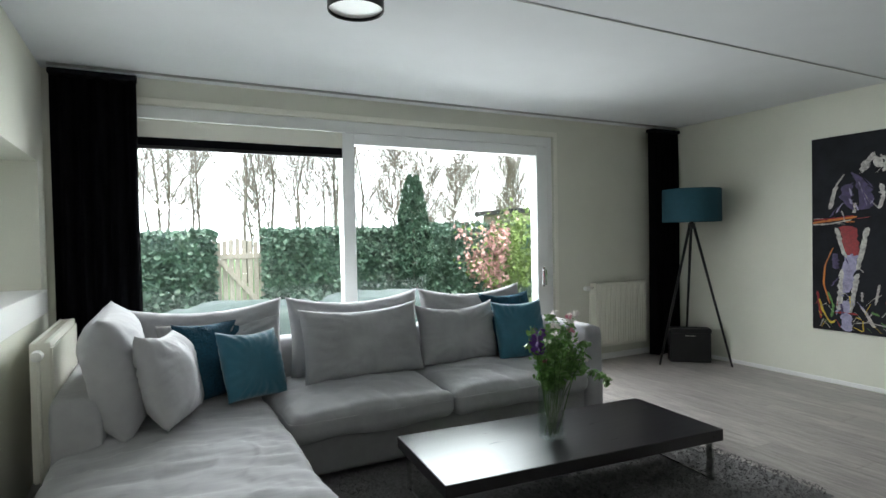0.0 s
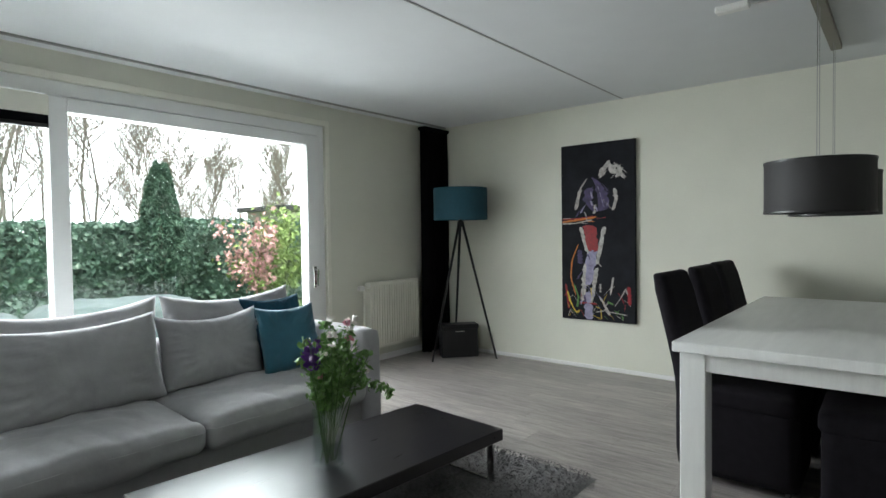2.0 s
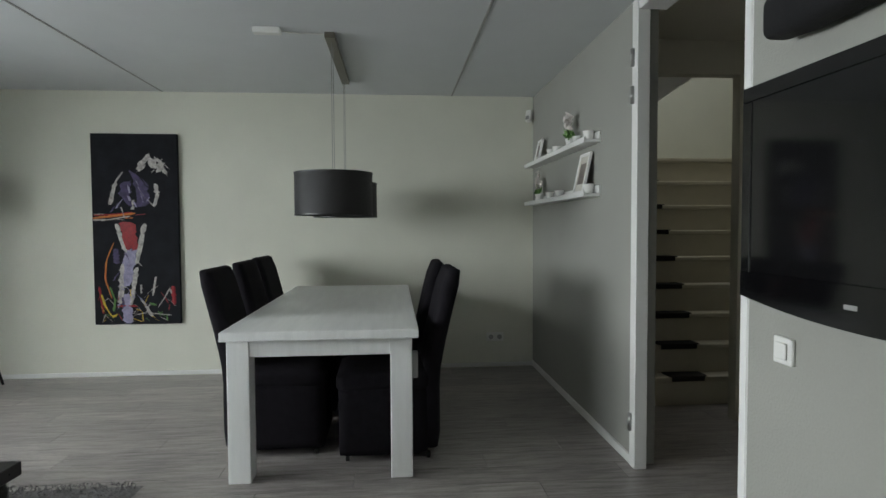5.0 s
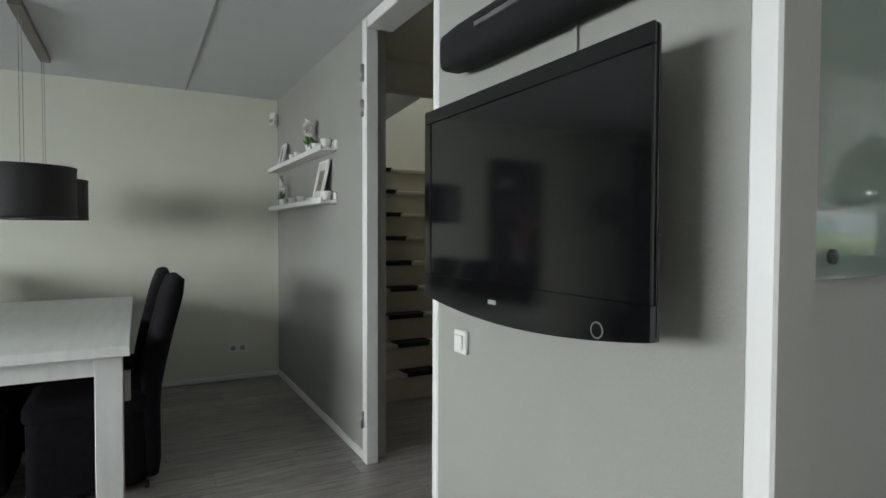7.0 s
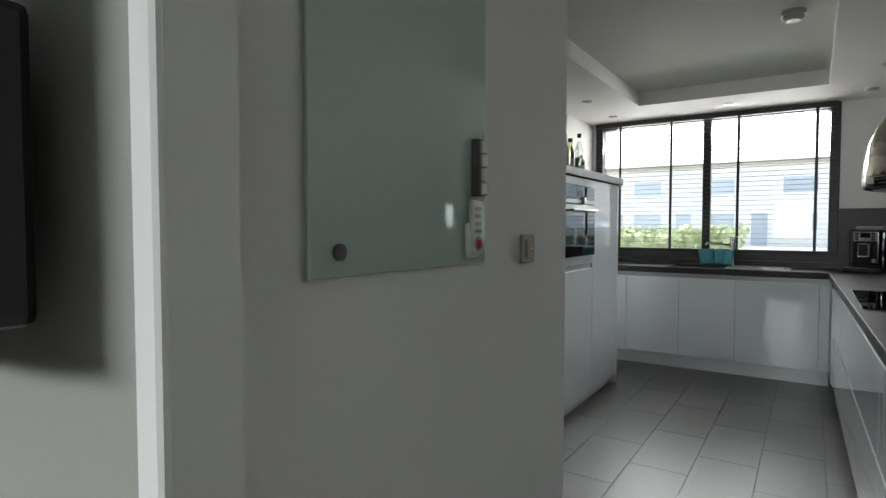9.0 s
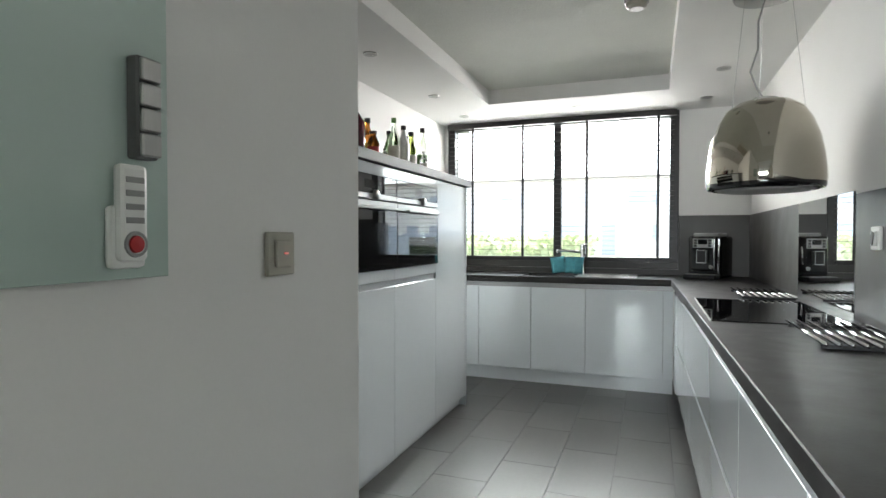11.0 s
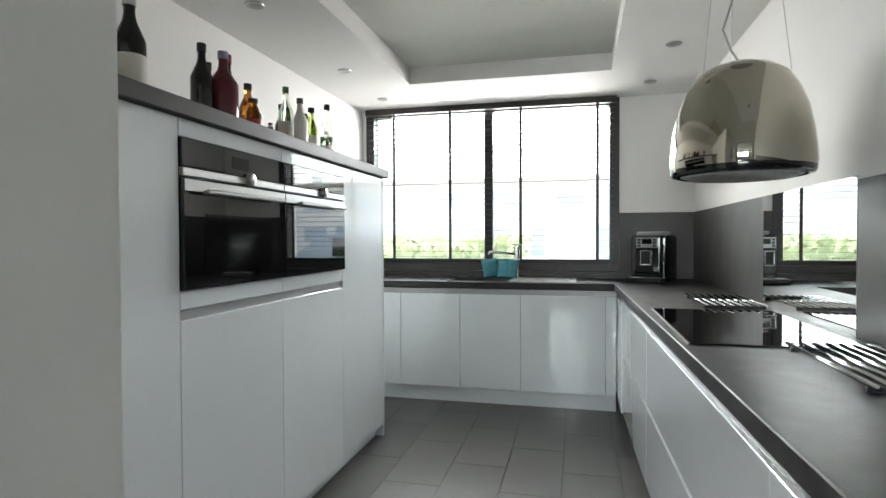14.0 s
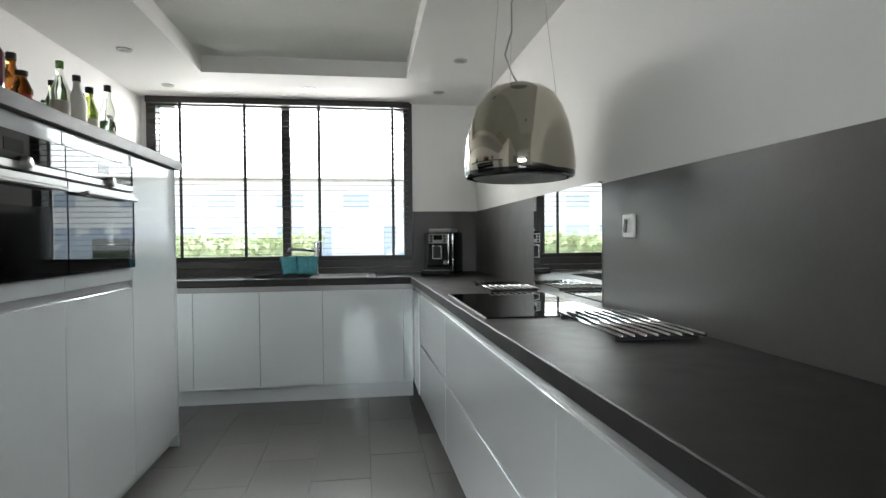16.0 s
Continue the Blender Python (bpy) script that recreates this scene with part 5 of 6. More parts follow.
for spec in ((1.85, -1.50, 0.047, 0.33, 0.017, M_bdark, "dark green champagne bottle with silver foil and pale label", M_steel, M_label),
             (1.93, -1.40, 0.040, 0.30, 0.014, M_bgreen, "green wine bottle standing near the partition", M_steel, M_label),
             (1.84, -1.83, 0.040, 0.29, 0.014, M_bdark, "black wine bottle on the tall cabinet", M_black, None),
             (1.96, -2.03, 0.038, 0.29, 0.013, M_bgreen, "dark green wine bottle with a green collar", M_black, None),
             (1.82, -1.93, 0.056, 0.29, 0.017, M_brose, "broad rose liqueur bottle with a round pale seal", M_plilac, None),
             (1.92, -2.10, 0.044, 0.34, 0.016, M_brose, "tall rose champagne bottle with red foil", M_pred, None),
             (1.90, -2.22, 0.040, 0.25, 0.015, M_bamber, "amber whisky bottle with a black cap", M_black, M_pyellow),
             (1.80, -2.10, 0.034, 0.15, 0.017, M_bamber, "small squat bottle with a red label", M_black, M_redp),
             (1.78, -2.20, 0.015, 0.07, 0.008, M_bclear, "miniature spirit bottle with a white label", M_black, M_label),
             (1.93, -2.56, 0.032, 0.24, 0.013, M_bgreen, "slim green bottle behind the clear one", M_black, None),
             (1.84, -2.44, 0.036, 0.29, 0.013, M_bclear, "clear square-shouldered spirit bottle with pale label", M_bgreen, M_label),
             (1.84, -2.58, 0.038, 0.27, 0.014, M_whitep, "white coconut liqueur bottle", M_black, None),
             (1.95, -2.86, 0.034, 0.26, 0.013, M_bgreen, "green spirit bottle with black cap", M_black, None),
             (1.86, -2.74, 0.034, 0.26, 0.015, M_byell, "yellow-green spirit bottle with a dark blue cap", M_canvas, M_label),
             (1.86, -2.93, 0.036, 0.32, 0.014, M_bclear, "tall clear spirit bottle with a green label", M_bdark, M_pgreen),
             (1.77, -2.74, 0.026, 0.13, 0.012, M_bclear, "small clear spirit bottle", M_whitep, M_label)):
    bottle(*spec)

# sink run and hob run
FY, PX = -4.08, 0.23


def base_unit(name, x0, x1, y0, y1, facing, rows, label):
    """facing 'y': its front lies at FY and looks toward +y; 'x': its front lies at PX and looks toward +x."""
    t = thing("base_cabinet", ((x0 + x1) / 2, (y0 + y1) / 2, 0), label, "cabinet", "kitchen base cabinets")
    if facing == 'y':
        part("body", box(x0 + 0.001, x1 - 0.001, KY + 0.01, FY - FR - 0.002, 0.12, 0.855, 0), M_gloss, t)
        part("plinth", box(x0, x1, FY - 0.075, FY - 0.06, 0, 0.12, 0), M_gloss, t)
        part("grip_groove", box(x0, x1, FY - FR, FY - 0.014, 0.818, 0.855, 0), M_groove, t)
        for z0, z1 in rows:
            part("door", box(x0 + 0.0015, x1 - 0.0015, FY - FR, FY, z0, z1, 0.0015), M_gloss, t)
    else:
        part("body", box(KX + 0.005, PX - FR - 0.002, y0 + 0.001, y1 - 0.001, 0.12, 0.855, 0), M_gloss, t)
        part("plinth", box(PX - 0.075, PX - 0.06, y0, y1, 0, 0.12, 0), M_gloss, t)
        part("grip_groove", box(PX - FR, PX - 0.014, y0, y1, 0.818, 0.855, 0), M_groove, t)
        for z0, z1 in rows:
            part("drawer_front", box(PX - FR, PX, y0 + 0.0015, y1 - 0.0015, z0, z1, 0.0015), M_gloss, t)
    return t


one, two = [(0.122, 0.818)], [(0.122, 0.470), (0.487, 0.818)]
for a, b in ((1.804, HX - 0.01), (1.345, 1.804), (0.897, 1.345), (0.306, 0.897), (0.232, 0.306)):
    base_unit("sink", a, b, 0, FY - 0.2, 'y', one, "white high-gloss base cabinet under the sink worktop")
hob_run = []
base_unit("corner", -0.1, 0.2, -4.08, -3.70, 'x', one, "white high-gloss corner filler cabinet")
for a, b in ((-3.70, -2.65), (-2.65, -1.12), (-1.12, -0.46), (-0.46, -0.10)):
    hob_run.append(base_unit("hob", -0.1, 0.2, a, b, 'x', two, "white high-gloss drawer cabinet under the hob worktop"))

wtp = thing("worktop", (0.5, -4.0, 0.862), "anthracite stone-look worktop running round the corner", "worktop")
SX0, SX1, SY0, SY1 = 0.985, 1.455, -4.46, -4.07
hob_run.append(part("slab", box(KX, 0.25, -4.06, -0.10, 0.862, 0.91, 0.003), M_work, wtp))
part("slab", box(KX, 0.985, KY, -4.06, 0.862, 0.9098, 0.003), M_work, wtp)
part("slab", box(1.455, HX, KY, -4.06, 0.862, 0.9098, 0.003), M_work, wtp)
part("slab", box(0.985, 1.455, KY, -4.48, 0.862, 0.9098, 0.003), M_work, wtp)
part("slab", box(0.985, 1.455, -4.11, -4.06, 0.862, 0.9098, 0.003), M_work, wtp)

sk = thing("sink", (1.0, -4.3, 0.9), "black granite sink set in the worktop, with drainer", "sink")
bs = bmesh.new()
for b in ((0.985, 1.455, -4.48, -4.465, 0.74, 0.915), (0.985, 1.455, -4.125, -4.11, 0.74, 0.915), (0.985, 1.0, -4.465, -4.125, 0.74, 0.915), (1.44, 1.455, -4.465, -4.125, 0.74, 0.915), (0.985, 1.455, -4.48, -4.11, 0.73, 0.74)):
    box(*b, 0, bm=bs)
part("basin", bs, M_black, sk)
part("drainer", box(0.505, 0.985, -4.48, -4.11, 0.911, 0.916, 0.002), M_steel, sk, "steel drainer")
for i in range(7):
    part("drainer_rib", box(0.56, 0.94, -4.45 + i * 0.05, -4.442 + i * 0.05, 0.916, 0.919, 0.001), M_steel, sk)
fa = thing("tap", (0.99, -4.50, 0.91), "chrome kitchen tap with a swivel spout", "tap")
part("body", lathe([(0, 0.911), (0.028, 0.911), (0.026, 0.92), (0.021, 0.93), (0.021, 1.17), (0, 1.172)], 0.97, -4.52, 18), M_chrome, fa, smooth=2)
part("spout", tube([(0.97, -4.52, 1.10), (1.06, -4.46, 1.115), (1.17, -4.40, 1.12), (1.18, -4.395, 1.10)], 0.012, 10), M_chrome, fa, smooth=True)
part("lever", box(0.925, 1.01, -4.526, -4.514, 1.172, 1.182, 0.003), M_chrome, fa)
for i, (x, w) in enumerate(((1.17, 0.13), (1.07, 0.10), (1.0, 0.08))):
    cl2 = thing("dish_cloth", (x, -4.42, 0.93), "turquoise dish cloth hung over the sink", "cloth")
    part("cloth", moved(cushion(w, 0.15, 0.05, 40 + i, 12, 0.014), pose(x, -4.49 + 0.02 * i, 0.915, 6, (8, 0, -3)[i], (14, 0, -6)[i])), M_cloth, cl2, smooth=True)

# the hob run stands a little out of square
spin = Matrix.Translation((0.25, -4.06, 0)) @ pose(0, 0, 0, 0, 0, 1.3) @ Matrix.Translation((-0.25, 4.06, 0))
for o in hob_run:
    at = base_of(o.parent) if o.parent else Vector()
    o.matrix_basis = Matrix.Translation(-at) @ spin @ Matrix.Translation(at) @ o.matrix_basis

# splashbacks and the mirror strip behind the hob
SB = KX + 0.012
spl = thing("splashback", (KX, -2.5, 0.91), "anthracite stone-look splashback panels along the wall", "splashback")
part("panel", box(KX, SB, KY + 0.012, -2.99, 0.911, 1.425, 0.001), M_splash, spl)
part("panel", box(KX, SB, -2.06, 0.15, 0.911, 1.412, 0.001), M_splash, spl)
part("panel", box(KX, 0.176, KY, KY + 0.012, 0.911, 1.425, 0.001), M_splash, spl)
part("panel", box(0.176, HX, KY, KY + 0.012, 0.911, 0.958, 0.001), M_splash, spl)
mir = thing("mirror_panel", (KX, -2.5, 0.91), "mirror glass panel behind the hob", "mirror")
part("mirror_glass", box(KX, SB + 0.001, -2.987, -2.063, 0.911, 1.425, 0.001), M_mirror, mir)

hob = thing("hob", (-0.06, -2.23, 0.91), "black glass induction hob flush with the worktop", "hob")
part("glass", box(-0.31, 0.175, -2.66, -1.81, 0.911, 0.916, 0.002), M_bglass, hob)
part("edge", box(0.172, 0.177, -2.662, -1.808, 0.911, 0.9165, 0), M_steel, hob)


def trivet(x0, x1, y0, y1, n, label):
    t = thing("pan_rest", ((x0 + x1) / 2, (y0 + y1) / 2, 0.91), label, "trivet", "steel bar pan rests")
    for y in (y0 + 0.04, y1 - 0.04):
        part("crossbar", box(x0 + 0.012, x1 - 0.012, y - 0.005, y + 0.005, 0.911, 0.924, 0.002), M_black, t)
    for i in range(n):
        x = x0 + (i + 0.5) * (x1 - x0) / n
        part("bar", tube([(x, y0, 0.929), (x, y1, 0.929)], 0.0062, 8), M_chrome, t, "", True)


trivet(-0.32, -0.045, -3.20, -2.70, 8, "steel bar pan rest lying on the worktop")
trivet(-0.335, -0.065, -1.79, -1.29, 8, "steel bar pan rest beside the hob")

# pendant extractor hood
HXC, HYC = -0.075, -2.25
hd = thing("extractor_hood", (HXC, HYC, 1.45), "polished steel dome extractor hood hanging on wires", "extractor hood")
part("dome", lathe([(0.2356, 1.475), (0.2394, 1.49), (0.2375, 1.53), (0.2291, 1.60), (0.2132, 1.68), (0.1870, 1.75), (0.1543, 1.805), (0.1122, 1.835), (0.0561, 1.848), (0, 1.85)], HXC, HYC, 56), M_hood, hd, "mirror-polished dome", True)
part("rim", lathe([(0.2104, 1.448), (0.2300, 1.452), (0.2356, 1.462), (0.2356, 1.474), (0.2104, 1.474)], HXC, HYC, 56), M_tvb, hd, "black lower rim", 2)
part("intake_plate", lathe([(0, 1.44), (0.1777, 1.442), (0.2010, 1.452), (0, 1.456)], HXC, HYC, 40), M_grey, hd, "", True)
part("cap", lathe([(0.0514, 1.846), (0.0514, 1.856), (0.0281, 1.862), (0, 1.862)], HXC, HYC, 24), M_steel, hd, "", 2)
for a in (0.5, 2.6, 4.7):
    part("wire", tube([(HXC + 0.16 * math.cos(a), HYC + 0.16 * math.sin(a), 1.80), (HXC + 0.10 * math.cos(a), HYC + 0.10 * math.sin(a), SZ - 0.02)], 0.0012, 5), M_steel, hd)
part("power_cable", tube([(HXC, HYC, 1.85), (HXC + 0.035, HYC + 0.01, 1.90), (HXC + 0.06, HYC, 1.98), (HXC + 0.03, HYC, 2.08), (HXC + 0.03, HYC, 2.2), (HXC, HYC, SZ - 0.02)], 0.004, 8), M_grey, hd, "", True)
part("ceiling_plate", lathe([(0, SZ - 0.03), (0.13, SZ - 0.03), (0.135, SZ - 0.02), (0.135, SZ), (0, SZ)], HXC, HYC, 36), M_steel, hd, "", 2)

# coffee machine
cm = thing("coffee_machine", (-0.03, -4.42, 0.91), "black automatic coffee machine with silver control panel", "coffee machine")
cp = pose(-0.035, -4.38, 0.911, 0, 0, 158)
part("body", moved(box(-0.125, 0.125, -0.10, 0.22, 0.0, 0.335, 0.022, 3), cp), M_tvb, cm)
part("front_panel", moved(box(-0.095, 0.095, -0.135, -0.10, 0.06, 0.33, 0.016, 3), cp), M_tvb, cm)
part("drip_tray", moved(box(-0.12, 0.12, -0.23, -0.09, 0.0, 0.035, 0.010, 2), cp), M_black, cm)
part("drip_grid", moved(box(-0.105, 0.105, -0.22, -0.135, 0.035, 0.039, 0.001), cp), M_steel, cm)
ctl = part("control_panel", moved(box(-0.075, 0.075, -0.141, -0.135, 0.245, 0.318, 0.012, 3), cp), M_steel, cm, "silver control panel")
part("display", moved(box(-0.035, 0.035, -0.1435, -0.141, 0.272, 0.310, 0.001), cp), M_screen, ctl)
for sx in (-1, 1):
    for k in range(3):
        part("button", moved(box(sx * 0.054 - 0.012, sx * 0.054 + 0.012, -0.1445, -0.141, 0.252 + k * 0.021, 0.268 + k * 0.021, 0.002), cp), M_black, ctl)
sp0 = part("spout", moved(box(-0.036, 0.036, -0.172, -0.135, 0.125, 0.225, 0.008, 2), cp), M_black, cm, "black spout block in a chrome rim")
for b in ((-0.038, -0.030, 0.123, 0.227), (0.030, 0.038, 0.123, 0.227), (-0.030, 0.030, 0.123, 0.131), (-0.030, 0.030, 0.219, 0.227)):
    part("chrome_rim", moved(box(b[0], b[1], -0.175, -0.168, b[2], b[3], 0.002), cp), M_chrome, sp0)
part("dial", moved(moved(lathe([(0, 0), (0.016, 0), (0.014, 0.008), (0, 0.009)], seg=18), pose(0.06, -0.135, 0.095, 90, 0, 0)), cp), M_steel, cm, "small steel dial", 2)
part("steam_wand", moved(tube([(0.11, -0.13, 0.26), (0.125, -0.16, 0.25), (0.125, -0.165, 0.13)], 0.007, 8), cp), M_chrome, cm, "", True)
part("hopper_lid", moved(box(-0.10, 0.09, -0.05, 0.18, 0.335, 0.362, 0.010, 2), cp), M_grey, cm)

swk = plate("light_switch", pose(SB, -1.82, 1.235, 0, 0, 90), 0.085, 0.085, M_whitep, "white framed rocker switch with a black rocker", "switch", "rocker", M_whitep)
part("black_rocker", moved(box(-0.012, 0.012, -0.022, -0.018, -0.024, 0.024, 0.003), pose(SB, -1.82, 1.235, 0, 12, 90)), M_black, swk)

# ceiling spots and detector
for x, y in ((2.0, -4.26), (0.99, -4.25), (0.0, -4.25), (-0.035, -3.46), (1.99, -3.48), (1.98, -2.41), (1.98, -1.4), (-0.06, -1.2)):
    sp = thing("ceiling_spot", (x, y, SZ - 0.01), "small round recessed ceiling spot, off", "spotlight", "recessed spots")
    part("ring", lathe([(0.030, SZ - 0.004), (0.042, SZ - 0.006), (0.045, SZ), (0.030, SZ)], x, y, 24), M_steel, sp, "", 2)
    part("lens", lathe([(0, SZ - 0.002), (0.030, SZ - 0.002), (0.030, SZ), (0, SZ)], x, y, 20), M_grey, sp)
sm = thing("smoke_detector", (0.475, -2.43, CZ), "round grey and white smoke detector", "smoke detector")
part("base", lathe([(0, CZ - 0.005), (0.06, CZ - 0.005), (0.06, CZ + 0.02), (0, CZ + 0.02)], 0.475, -2.43, 28), M_grey, sm, "", 2)
part("head", lathe([(0, CZ - 0.035), (0.035, CZ - 0.035), (0.052, CZ - 0.02), (0.052, CZ - 0.005), (0, CZ - 0.005)], 0.475, -2.43, 28), M_champ, sm, "", 2)

# ---- outside: garden ----
tagged(part("terrace", box(-6, 12, GY + 0.3, 9.4, -0.14, -0.05, 0.0), M_terr, None, "pale paved terrace behind the house"), category="terrace", kind="structure")
rnd = random.Random(21)


def hedge(x0, x1, y, top, label, n):
    h = thing("ivy_hedge", ((x0 + x1) / 2, y, -0.14), label, "hedge")
    core = softbox(x0, x1, y - 0.10, y + 0.15, -0.14, top - 0.08, 0.1, 10, 0, 0.05, x0, 2.0)
    part("core", core, M_ivy, h, smooth=True)
    pts = []
    for _ in range(n):
        x, z = rnd.uniform(x0 - 0.03, x1 + 0.03), rnd.uniform(-0.1, top)
        pts.append((x, y - 0.16 + 0.09 * noise.noise((x * 1.5, z * 1.5, 3)) + rnd.gauss(0, 0.03), z + 0.06 * noise.noise((x * 2, 0, 7))))
    for _ in range(n // 6):
        x = rnd.uniform(x0, x1)
        pts.append((x, y + rnd.uniform(-0.15, 0.15), top + 0.05 * noise.noise((x * 2, 0, 7)) + rnd.gauss(0, 0.03)))
    leaf_cloud("leaves", M_ivy, pts, 0.085, h, int(x0 * 10) + 100, 0.42)


HY = 11.6
hedge(-3.4, 1.36, HY, 1.42, "ivy covered garden fence, dense green leaves", 11000)
hedge(2.12, 5.2, HY, 1.45, "long ivy covered garden fence, dense green leaves", 8000)
hedge(5.2, 11.0, HY + 0.6, 1.55, "ivy covered fence behind the bush", 8000)
gt = thing("garden_gate", (1.74, HY, -0.14), "weathered plank garden gate in the hedge", "gate")
for i in range(7):
    part("board", box(1.39 + i * 0.10, 1.465 + i * 0.10, HY - 0.03, HY - 0.01, -0.05, 1.35 - 0.02 * abs(3 - i), 0.003), M_fence, gt)
part("rail", box(1.39, 2.09, HY - 0.05, HY - 0.03, 0.15, 0.24, 0.003), M_fence, gt)
part("rail", box(1.39, 2.09, HY - 0.05, HY - 0.03, 1.0, 1.09, 0.003), M_fence, gt)
part("brace", moved(box(-0.5, 0.5, -0.02, 0.0, -0.04, 0.04, 0.003), pose(1.74, HY - 0.05, 0.62, 0, 50, 0)), M_fence, gt)
for x in (1.33, 2.09):
    part("post", box(x, x + 0.08, HY - 0.05, HY + 0.03, -0.14, 1.40, 0.004), M_fence, gt)

th = thing("conifer", (4.70, 10.9, -0.14), "narrow dark green columnar conifer", "tree")
part("trunk", tube([(4.70, 10.9, -0.14), (4.71, 10.92, 1.0), (4.69, 10.9, 2.2)], 0.07, 8, None, 0.02), M_bark, th)
pts = []
for _ in range(9000):
    z = rnd.uniform(0.0, 1.0)
    a = rnd.uniform(0, 6.28)
    r = 0.49 * (1 - 0.85 * z ** 2.6) * (0.75 + 0.5 * min(z, 0.5)) * (0.72 + 0.3 * noise.noise((math.cos(a) * 2, math.sin(a) * 2, z * 7))) * rnd.uniform(0.75, 1.05) + 0.03
    pts.append((4.70 + r * math.cos(a), 10.9 + r * math.sin(a), -0.1 + z * 2.50 + 0.12 * noise.noise((a, z * 3, 2))))
leaf_cloud("crown", M_thuja, pts, 0.09, th, 77, 0.22)
bu = thing("flowering_bush", (6.35, 10.4, -0.14), "loose bush with fresh green and pink leaves", "bush")
stm = bmesh.new()
tips = []
for i in range(26):
    a, s = rnd.uniform(0, 6.28), rnd.uniform(0.2, 0.95)
    tip = Vector((6.35 + s * math.cos(a), 10.4 + s * 0.8 * math.sin(a), rnd.uniform(1.0, 1.95) - 0.4 * s))
    tube([(6.35 + 0.1 * math.cos(a), 10.4, -0.14), (6.35 + 0.4 * s * math.cos(a), 10.4 + 0.3 * s * math.sin(a), tip.z * 0.5), tip], 0.016, 5, stm, 0.004)
    tips.append(tip)
part("stems", stm, M_bark, bu)
pg, pp = [], []
for t in tips:
    for _ in range(170):
        q = Vector((6.35, 10.4, 0.2)).lerp(t, rnd.uniform(0.3, 1.05)) + Vector((rnd.gauss(0, 0.10), rnd.gauss(0, 0.10), rnd.gauss(0, 0.09)))
        (pp if q.x < 6.15 and rnd.random() < 0.75 else pg).append(q)
leaf_cloud("green_leaves", M_bush, pg, 0.075, bu, 31, 0.4)
leaf_cloud("pink_leaves", M_bushp, pp, 0.075, bu, 32, 0.4)
cv = thing("garden_furniture", (1.6, 8.4, -0.05), "garden furniture under a pale green-grey cover", "covered furniture")
for x0, x1, zz, s in ((-0.3, 0.5, 0.50, 1), (0.55, 2.3, 0.53, 2), (2.35, 3.9, 0.55, 5)):
    part("cover", softbox(x0, x1, 7.9, 8.9, -0.05, zz, 0.12, 12, 0.06, 0.05, s * 3.1, 2.2), M_cover, cv, smooth=True)


def bare_tree(x, y, h, seed, label):
    t = thing("bare_tree", (x, y, -0.2), label, "tree", "bare trees behind the garden")
    rn = random.Random(seed)
    tips = []
    trunk = [Vector((x + 0.1 * k * rn.uniform(-1, 1), y, -0.2 + h * k / 6)) for k in range(7)]
    part("trunk", tube(trunk, 0.0065 * h ** 0.95, 7, None, 0.010), M_bark, t, smooth=True)
    lb = bmesh.new()
    tw = bmesh.new()
    for k in range(30):
        p = trunk[0].lerp(trunk[-1], rn.uniform(0.12, 0.97))
        a = rn.uniform(0, 6.28)
        ln = h * rn.uniform(0.14, 0.36) * (1.2 - p.z / h)
        q = p + Vector((math.cos(a), math.sin(a) * 0.6, rn.uniform(0.9, 1.8))).normalized() * ln
        m = p.lerp(q, 0.5) + Vector((rn.gauss(0, 0.08), 0, -0.1))
        tube([p, m, q], 0.024, 5, lb, 0.008)
        for _ in range(20):
            s0 = p.lerp(q, rn.uniform(0.3, 1.0))
            e = s0 + Vector((rn.gauss(0, 0.5), rn.gauss(0, 0.3), rn.uniform(0.3, 1.2))) * (h / 9)
            tube([s0, s0.lerp(e, 0.5) + Vector((rn.gauss(0, 0.05), 0, 0)), e], 0.008, 4, tw, 0.004)
            tips.append(e)
    part("limbs", lb, M_bark, t)
    part("twigs", tw, M_bark, t)
    leaf_cloud("buds", M_bud, [e + Vector((rn.gauss(0, 0.3), rn.gauss(0, 0.3), rn.gauss(0, 0.3))) for e in tips for _ in range(4)], 0.035, t, seed + 500, 0.4)


for i in range(42):
    x = -10 + i * 0.62 + rnd.uniform(-0.4, 0.4)
    if x > 12:
        x += 3
    bare_tree(x, rnd.uniform(21, 30), rnd.uniform(7.5, 12) if x < 9 else rnd.uniform(5, 7), 300 + i, "tall bare tree with thin grey branches")
sh = thing("garden_shed", (10.6, 15.0, -0.14), "low dark garden shed with a flat roof behind the hedge", "shed")
part("wall", box(9.6, 12.5, 14.6, 16.5, -0.14, 1.95, 0.01), M_fence, sh)
part("roof", box(9.4, 12.7, 14.4, 16.7, 1.95, 2.08, 0.01), M_black, sh)

tagged(part("backdrop_garden", box(-60, 70, 64, 64.2, -2, 45, 0), M_sky, None, "bright overcast sky beyond the trees"), category="backdrop", kind="structure")
tagged(part("backdrop_street", box(-70, 70, -60.2, -60, -2, 45, 0), M_sky, None, "bright overcast sky beyond the houses"), category="backdrop", kind="structure")

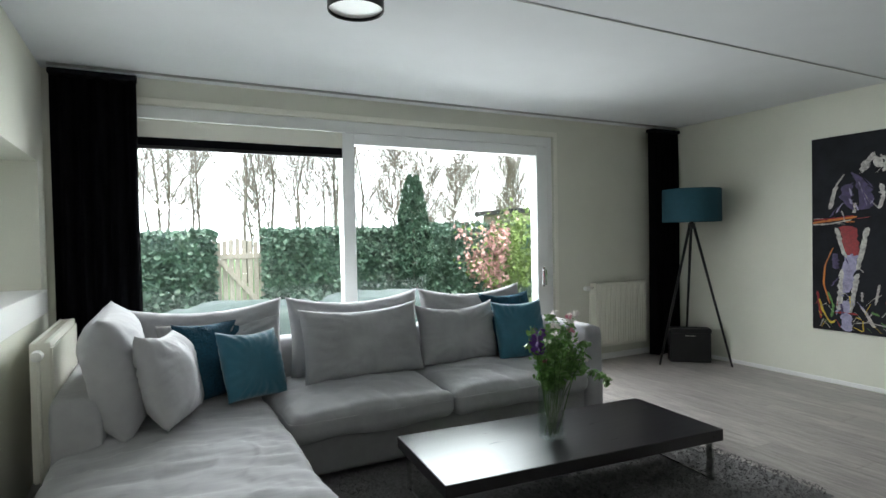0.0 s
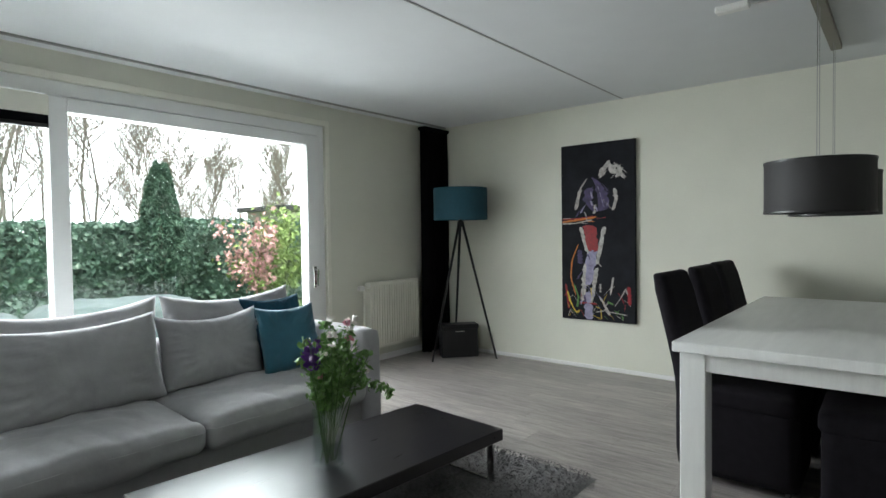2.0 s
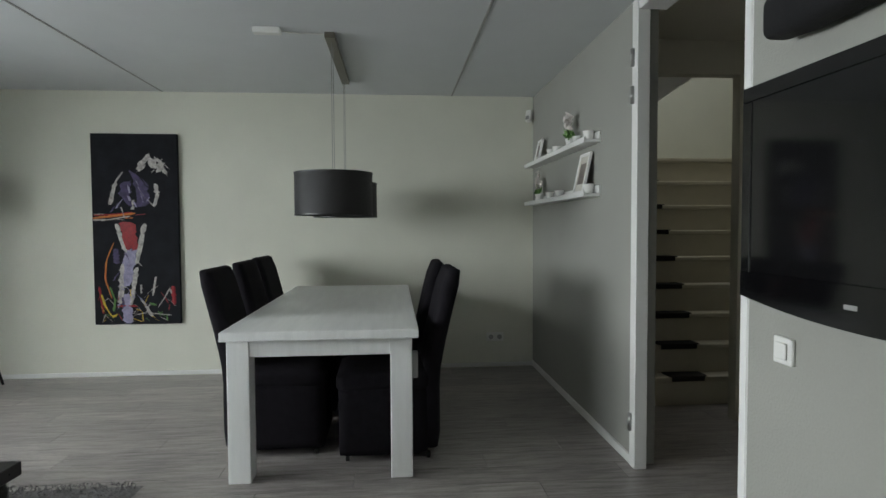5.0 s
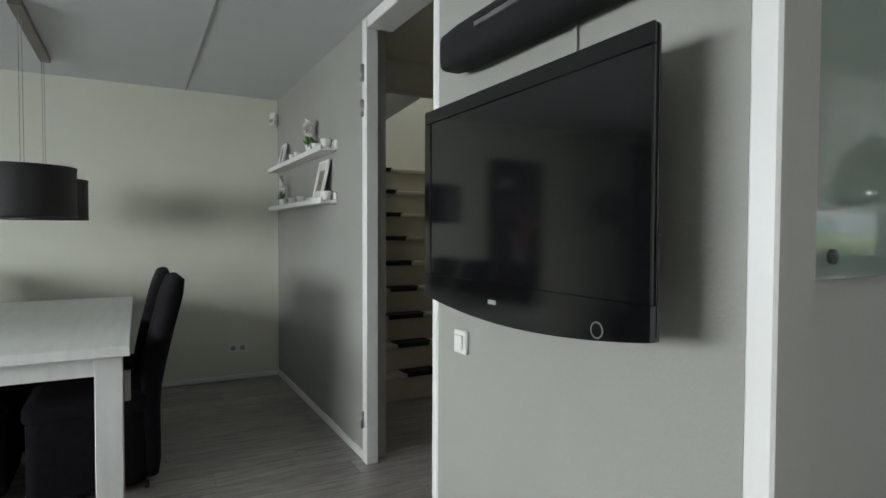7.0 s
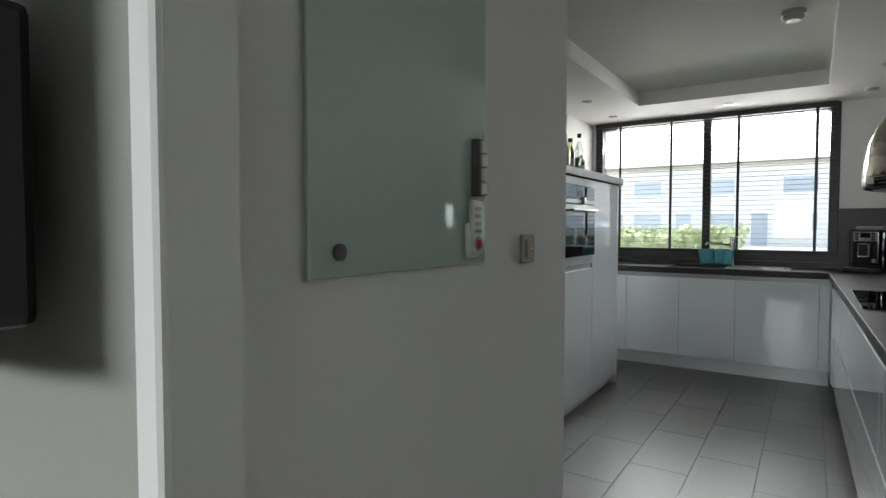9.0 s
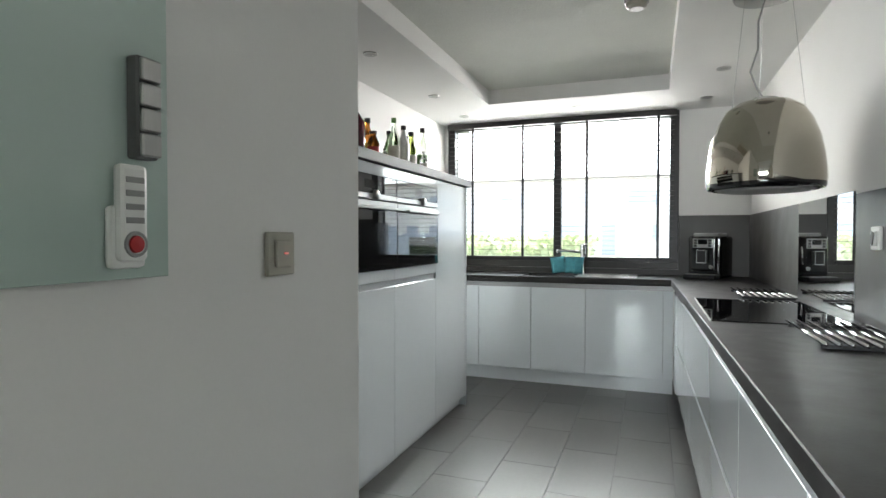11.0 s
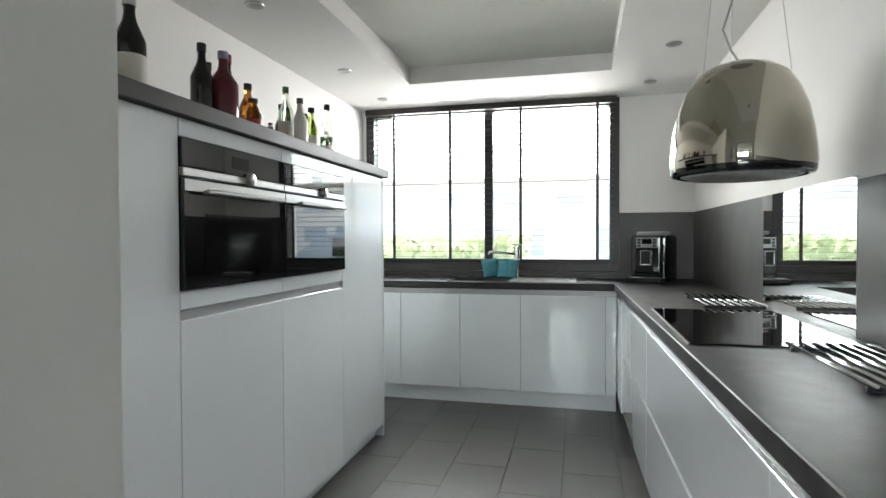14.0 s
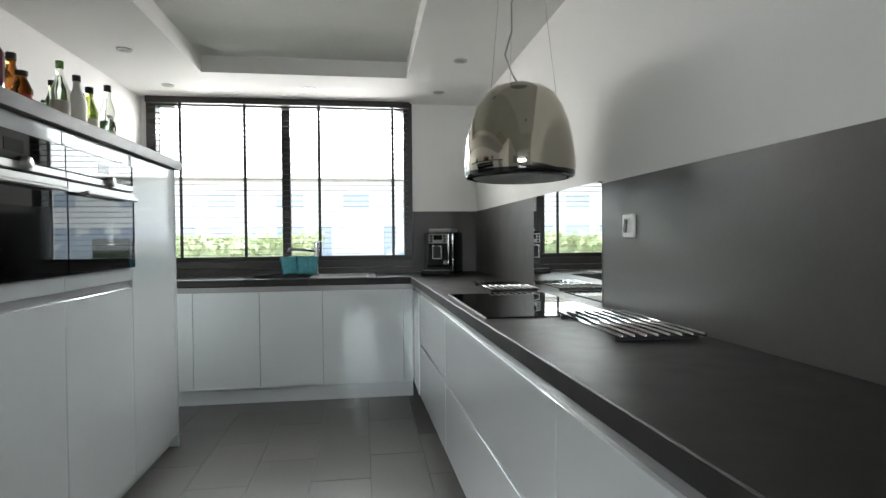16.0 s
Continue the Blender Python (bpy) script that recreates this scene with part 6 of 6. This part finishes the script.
# ---- outside: street ----
tagged(part("pavement", box(-30, 30, -9.5, KY - 0.3, -0.14, -0.06, 0), M_terr, None, "pale paved front garden and pavement"), category="pavement", kind="structure")
tagged(part("road", box(-40, 40, -16, -9.5, -0.14, -0.11, 0), M_asph, None, "grey asphalt street"), category="road", kind="structure")
# added pale ground: bounces neutral light onto the house instead of grass green
tagged(part("bounce_ground_far", box(-40, 40, -44, -16, -0.14, -0.08, 0), M_bounce, None, "pale ground added across the street to bounce light onto the house"), category="pavement", kind="structure")
# white wall and pale opaque panes imitate an overexposed facade
hs = thing("row_house", (4, -44, -0.14), "row house across the street, glare painted into white wall and blue panes", "house")
part("wall", box(-22, 26, -46, -44, -0.14, 5.6, 0), M_wallw, hs)
part("roof", box(-22.5, 26.5, -46.5, -43.6, 5.6, 5.9, 0.02), M_fence, hs)
for i in range(9):
    x = -20 + i * 5
    w = part("window", box(x, x + 2.2, -44, -43.93, 0.9, 2.3, 0.01), M_pvc, hs)
    part("pane", box(x + 0.1, x + 2.1, -43.93, -43.92, 1.0, 2.2, 0), M_carb, w)
    w = part("window", box(x, x + 2.2, -44, -43.93, 3.5, 4.8, 0.01), M_pvc, hs)
    part("pane", box(x + 0.1, x + 2.1, -43.93, -43.92, 3.6, 4.7, 0), M_carb, w)
    part("door", box(x + 3.0, x + 4.0, -44, -43.94, -0.1, 2.2, 0.01), M_carb, hs)
# the hedge's pale leaf colour carries the glare of the bright street
bh = thing("front_hedge", (6.5, -8.4, -0.06), "clipped front garden hedge, glare painted in as pale green", "hedge")
part("core", softbox(1.3, 9.5, -8.8, -8.0, -0.06, 1.15, 0.15, 10, 0, 0.06), M_glare_hedge, bh, smooth=True)
leaf_cloud("leaves", M_glare_hedge, [(rnd.uniform(1.2, 9.6), -7.98 + rnd.gauss(0, 0.05), rnd.uniform(0, 1.2)) for _ in range(4000)] + [(rnd.uniform(1.2, 9.6), rnd.uniform(-8.8, -8.0), 1.18 + rnd.gauss(0, 0.04)) for _ in range(2000)], 0.09, bh, 9, 0.4)
car = thing("parked_car", (-1.5, -11, -0.11), "pale blue parked car at the kerb", "car")
prof = [(-2.1, 0.25), (-2.1, 0.75), (-1.3, 0.92), (-0.6, 1.42), (0.9, 1.42), (1.6, 0.95), (2.1, 0.85), (2.1, 0.25)]
cbm = bmesh.new()
a = [cbm.verts.new((-1.5 + x, -10.2, z - 0.1)) for x, z in prof]
b = [cbm.verts.new((-1.5 + x, -11.9, z - 0.1)) for x, z in prof]
cbm.faces.new(a)
cbm.faces.new(b[::-1])
for i in range(8):
    cbm.faces.new((a[i], b[i], b[(i + 1) % 8], a[(i + 1) % 8]))
bmesh.ops.recalc_face_normals(cbm, faces=cbm.faces)
bmesh.ops.bevel(cbm, geom=cbm.edges[:], offset=0.08, segments=2, affect='EDGES')
part("body", cbm, M_carb, car, smooth=2)
for x in (-1.85, -1.2 - 0.0, ):
    part("side_window", box(x, x + 0.6, -10.19, -10.17, 0.88, 1.24, 0.02), M_bglass, car)
for x in (-2.8, -0.2):
    w = part("wheel", moved(lathe([(0, -0.1), (0.2, -0.1), (0.31, -0.1), (0.32, 0), (0.31, 0.1), (0.2, 0.1), (0, 0.1)], seg=24), Matrix.Translation((x, -10.25, 0.21)) @ pose(0, 0, 0, 90, 0, 0)), M_rubber, car, "", 2)
    part("rim", moved(lathe([(0, 0.0), (0.2, 0.0), (0.19, 0.02), (0, 0.03)], seg=20), Matrix.Translation((x, -10.13, 0.21)) @ pose(0, 0, 0, -90, 0, 0)), M_steel, w, "", 2)

# ---- planks and tiles ----
def piece_mesh(name, w, l, h, material, bev):
    bm = box(-w / 2, w / 2, -l / 2, l / 2, -h, 0, bev)
    me = bpy.data.meshes.new(name)
    bm.to_mesh(me)
    bm.free()
    me.materials.append(material)
    return me


PW, PL = 0.19, 1.38
plank_me = piece_mesh("plank", PW - 0.0015, PL - 0.0015, 0.011, M_plank, 0.0012)
cut = {}


def lay(x, y0, y1):
    me = plank_me
    ln = round(y1 - y0, 3)
    if abs(ln - PL) > 0.002:
        if ln not in cut:
            cut[ln] = piece_mesh("plank", PW - 0.0015, ln - 0.0015, 0.011, M_plank, 0.0012)
        me = cut[ln]
    o = new("plank", me)
    o.parent = floor
    o.location = (x, (y0 + y1) / 2, 0)


i = 0
x = KX + PW / 2
while x < RX + 0.05:
    lo = 0.85 if x < 1.25 else (-0.52 if x < 2.4 else -1.39)
    y = lo - (0.0, 0.46, 0.92, 0.23, 0.69)[i % 5]
    while y < GY + 0.1:
        a, b = max(y, lo), min(y + PL, GY + 0.12)
        if b - a > 0.05:
            lay(x, a, b)
        y += PL
    x += PW
    i += 1
TW, TL = 0.295, 0.595
tile_me = piece_mesh("tile", TW - 0.002, TL - 0.002, 0.008, M_tile, 0.0008)
nx = 0
x = 0.572 - 3 * TW - TW / 2
while x < HX:
    y = -2.106 - 5 * TL + (0.328 if nx % 2 else 0) * 0.9
    while y < 0.55:
        if x > 1.2 and y > -0.9:
            break
        o = new("tile", tile_me)
        o.parent, o.location = kfloor, (x, y + TL / 2, 0)
        y += TL
    x += TW
    nx += 1
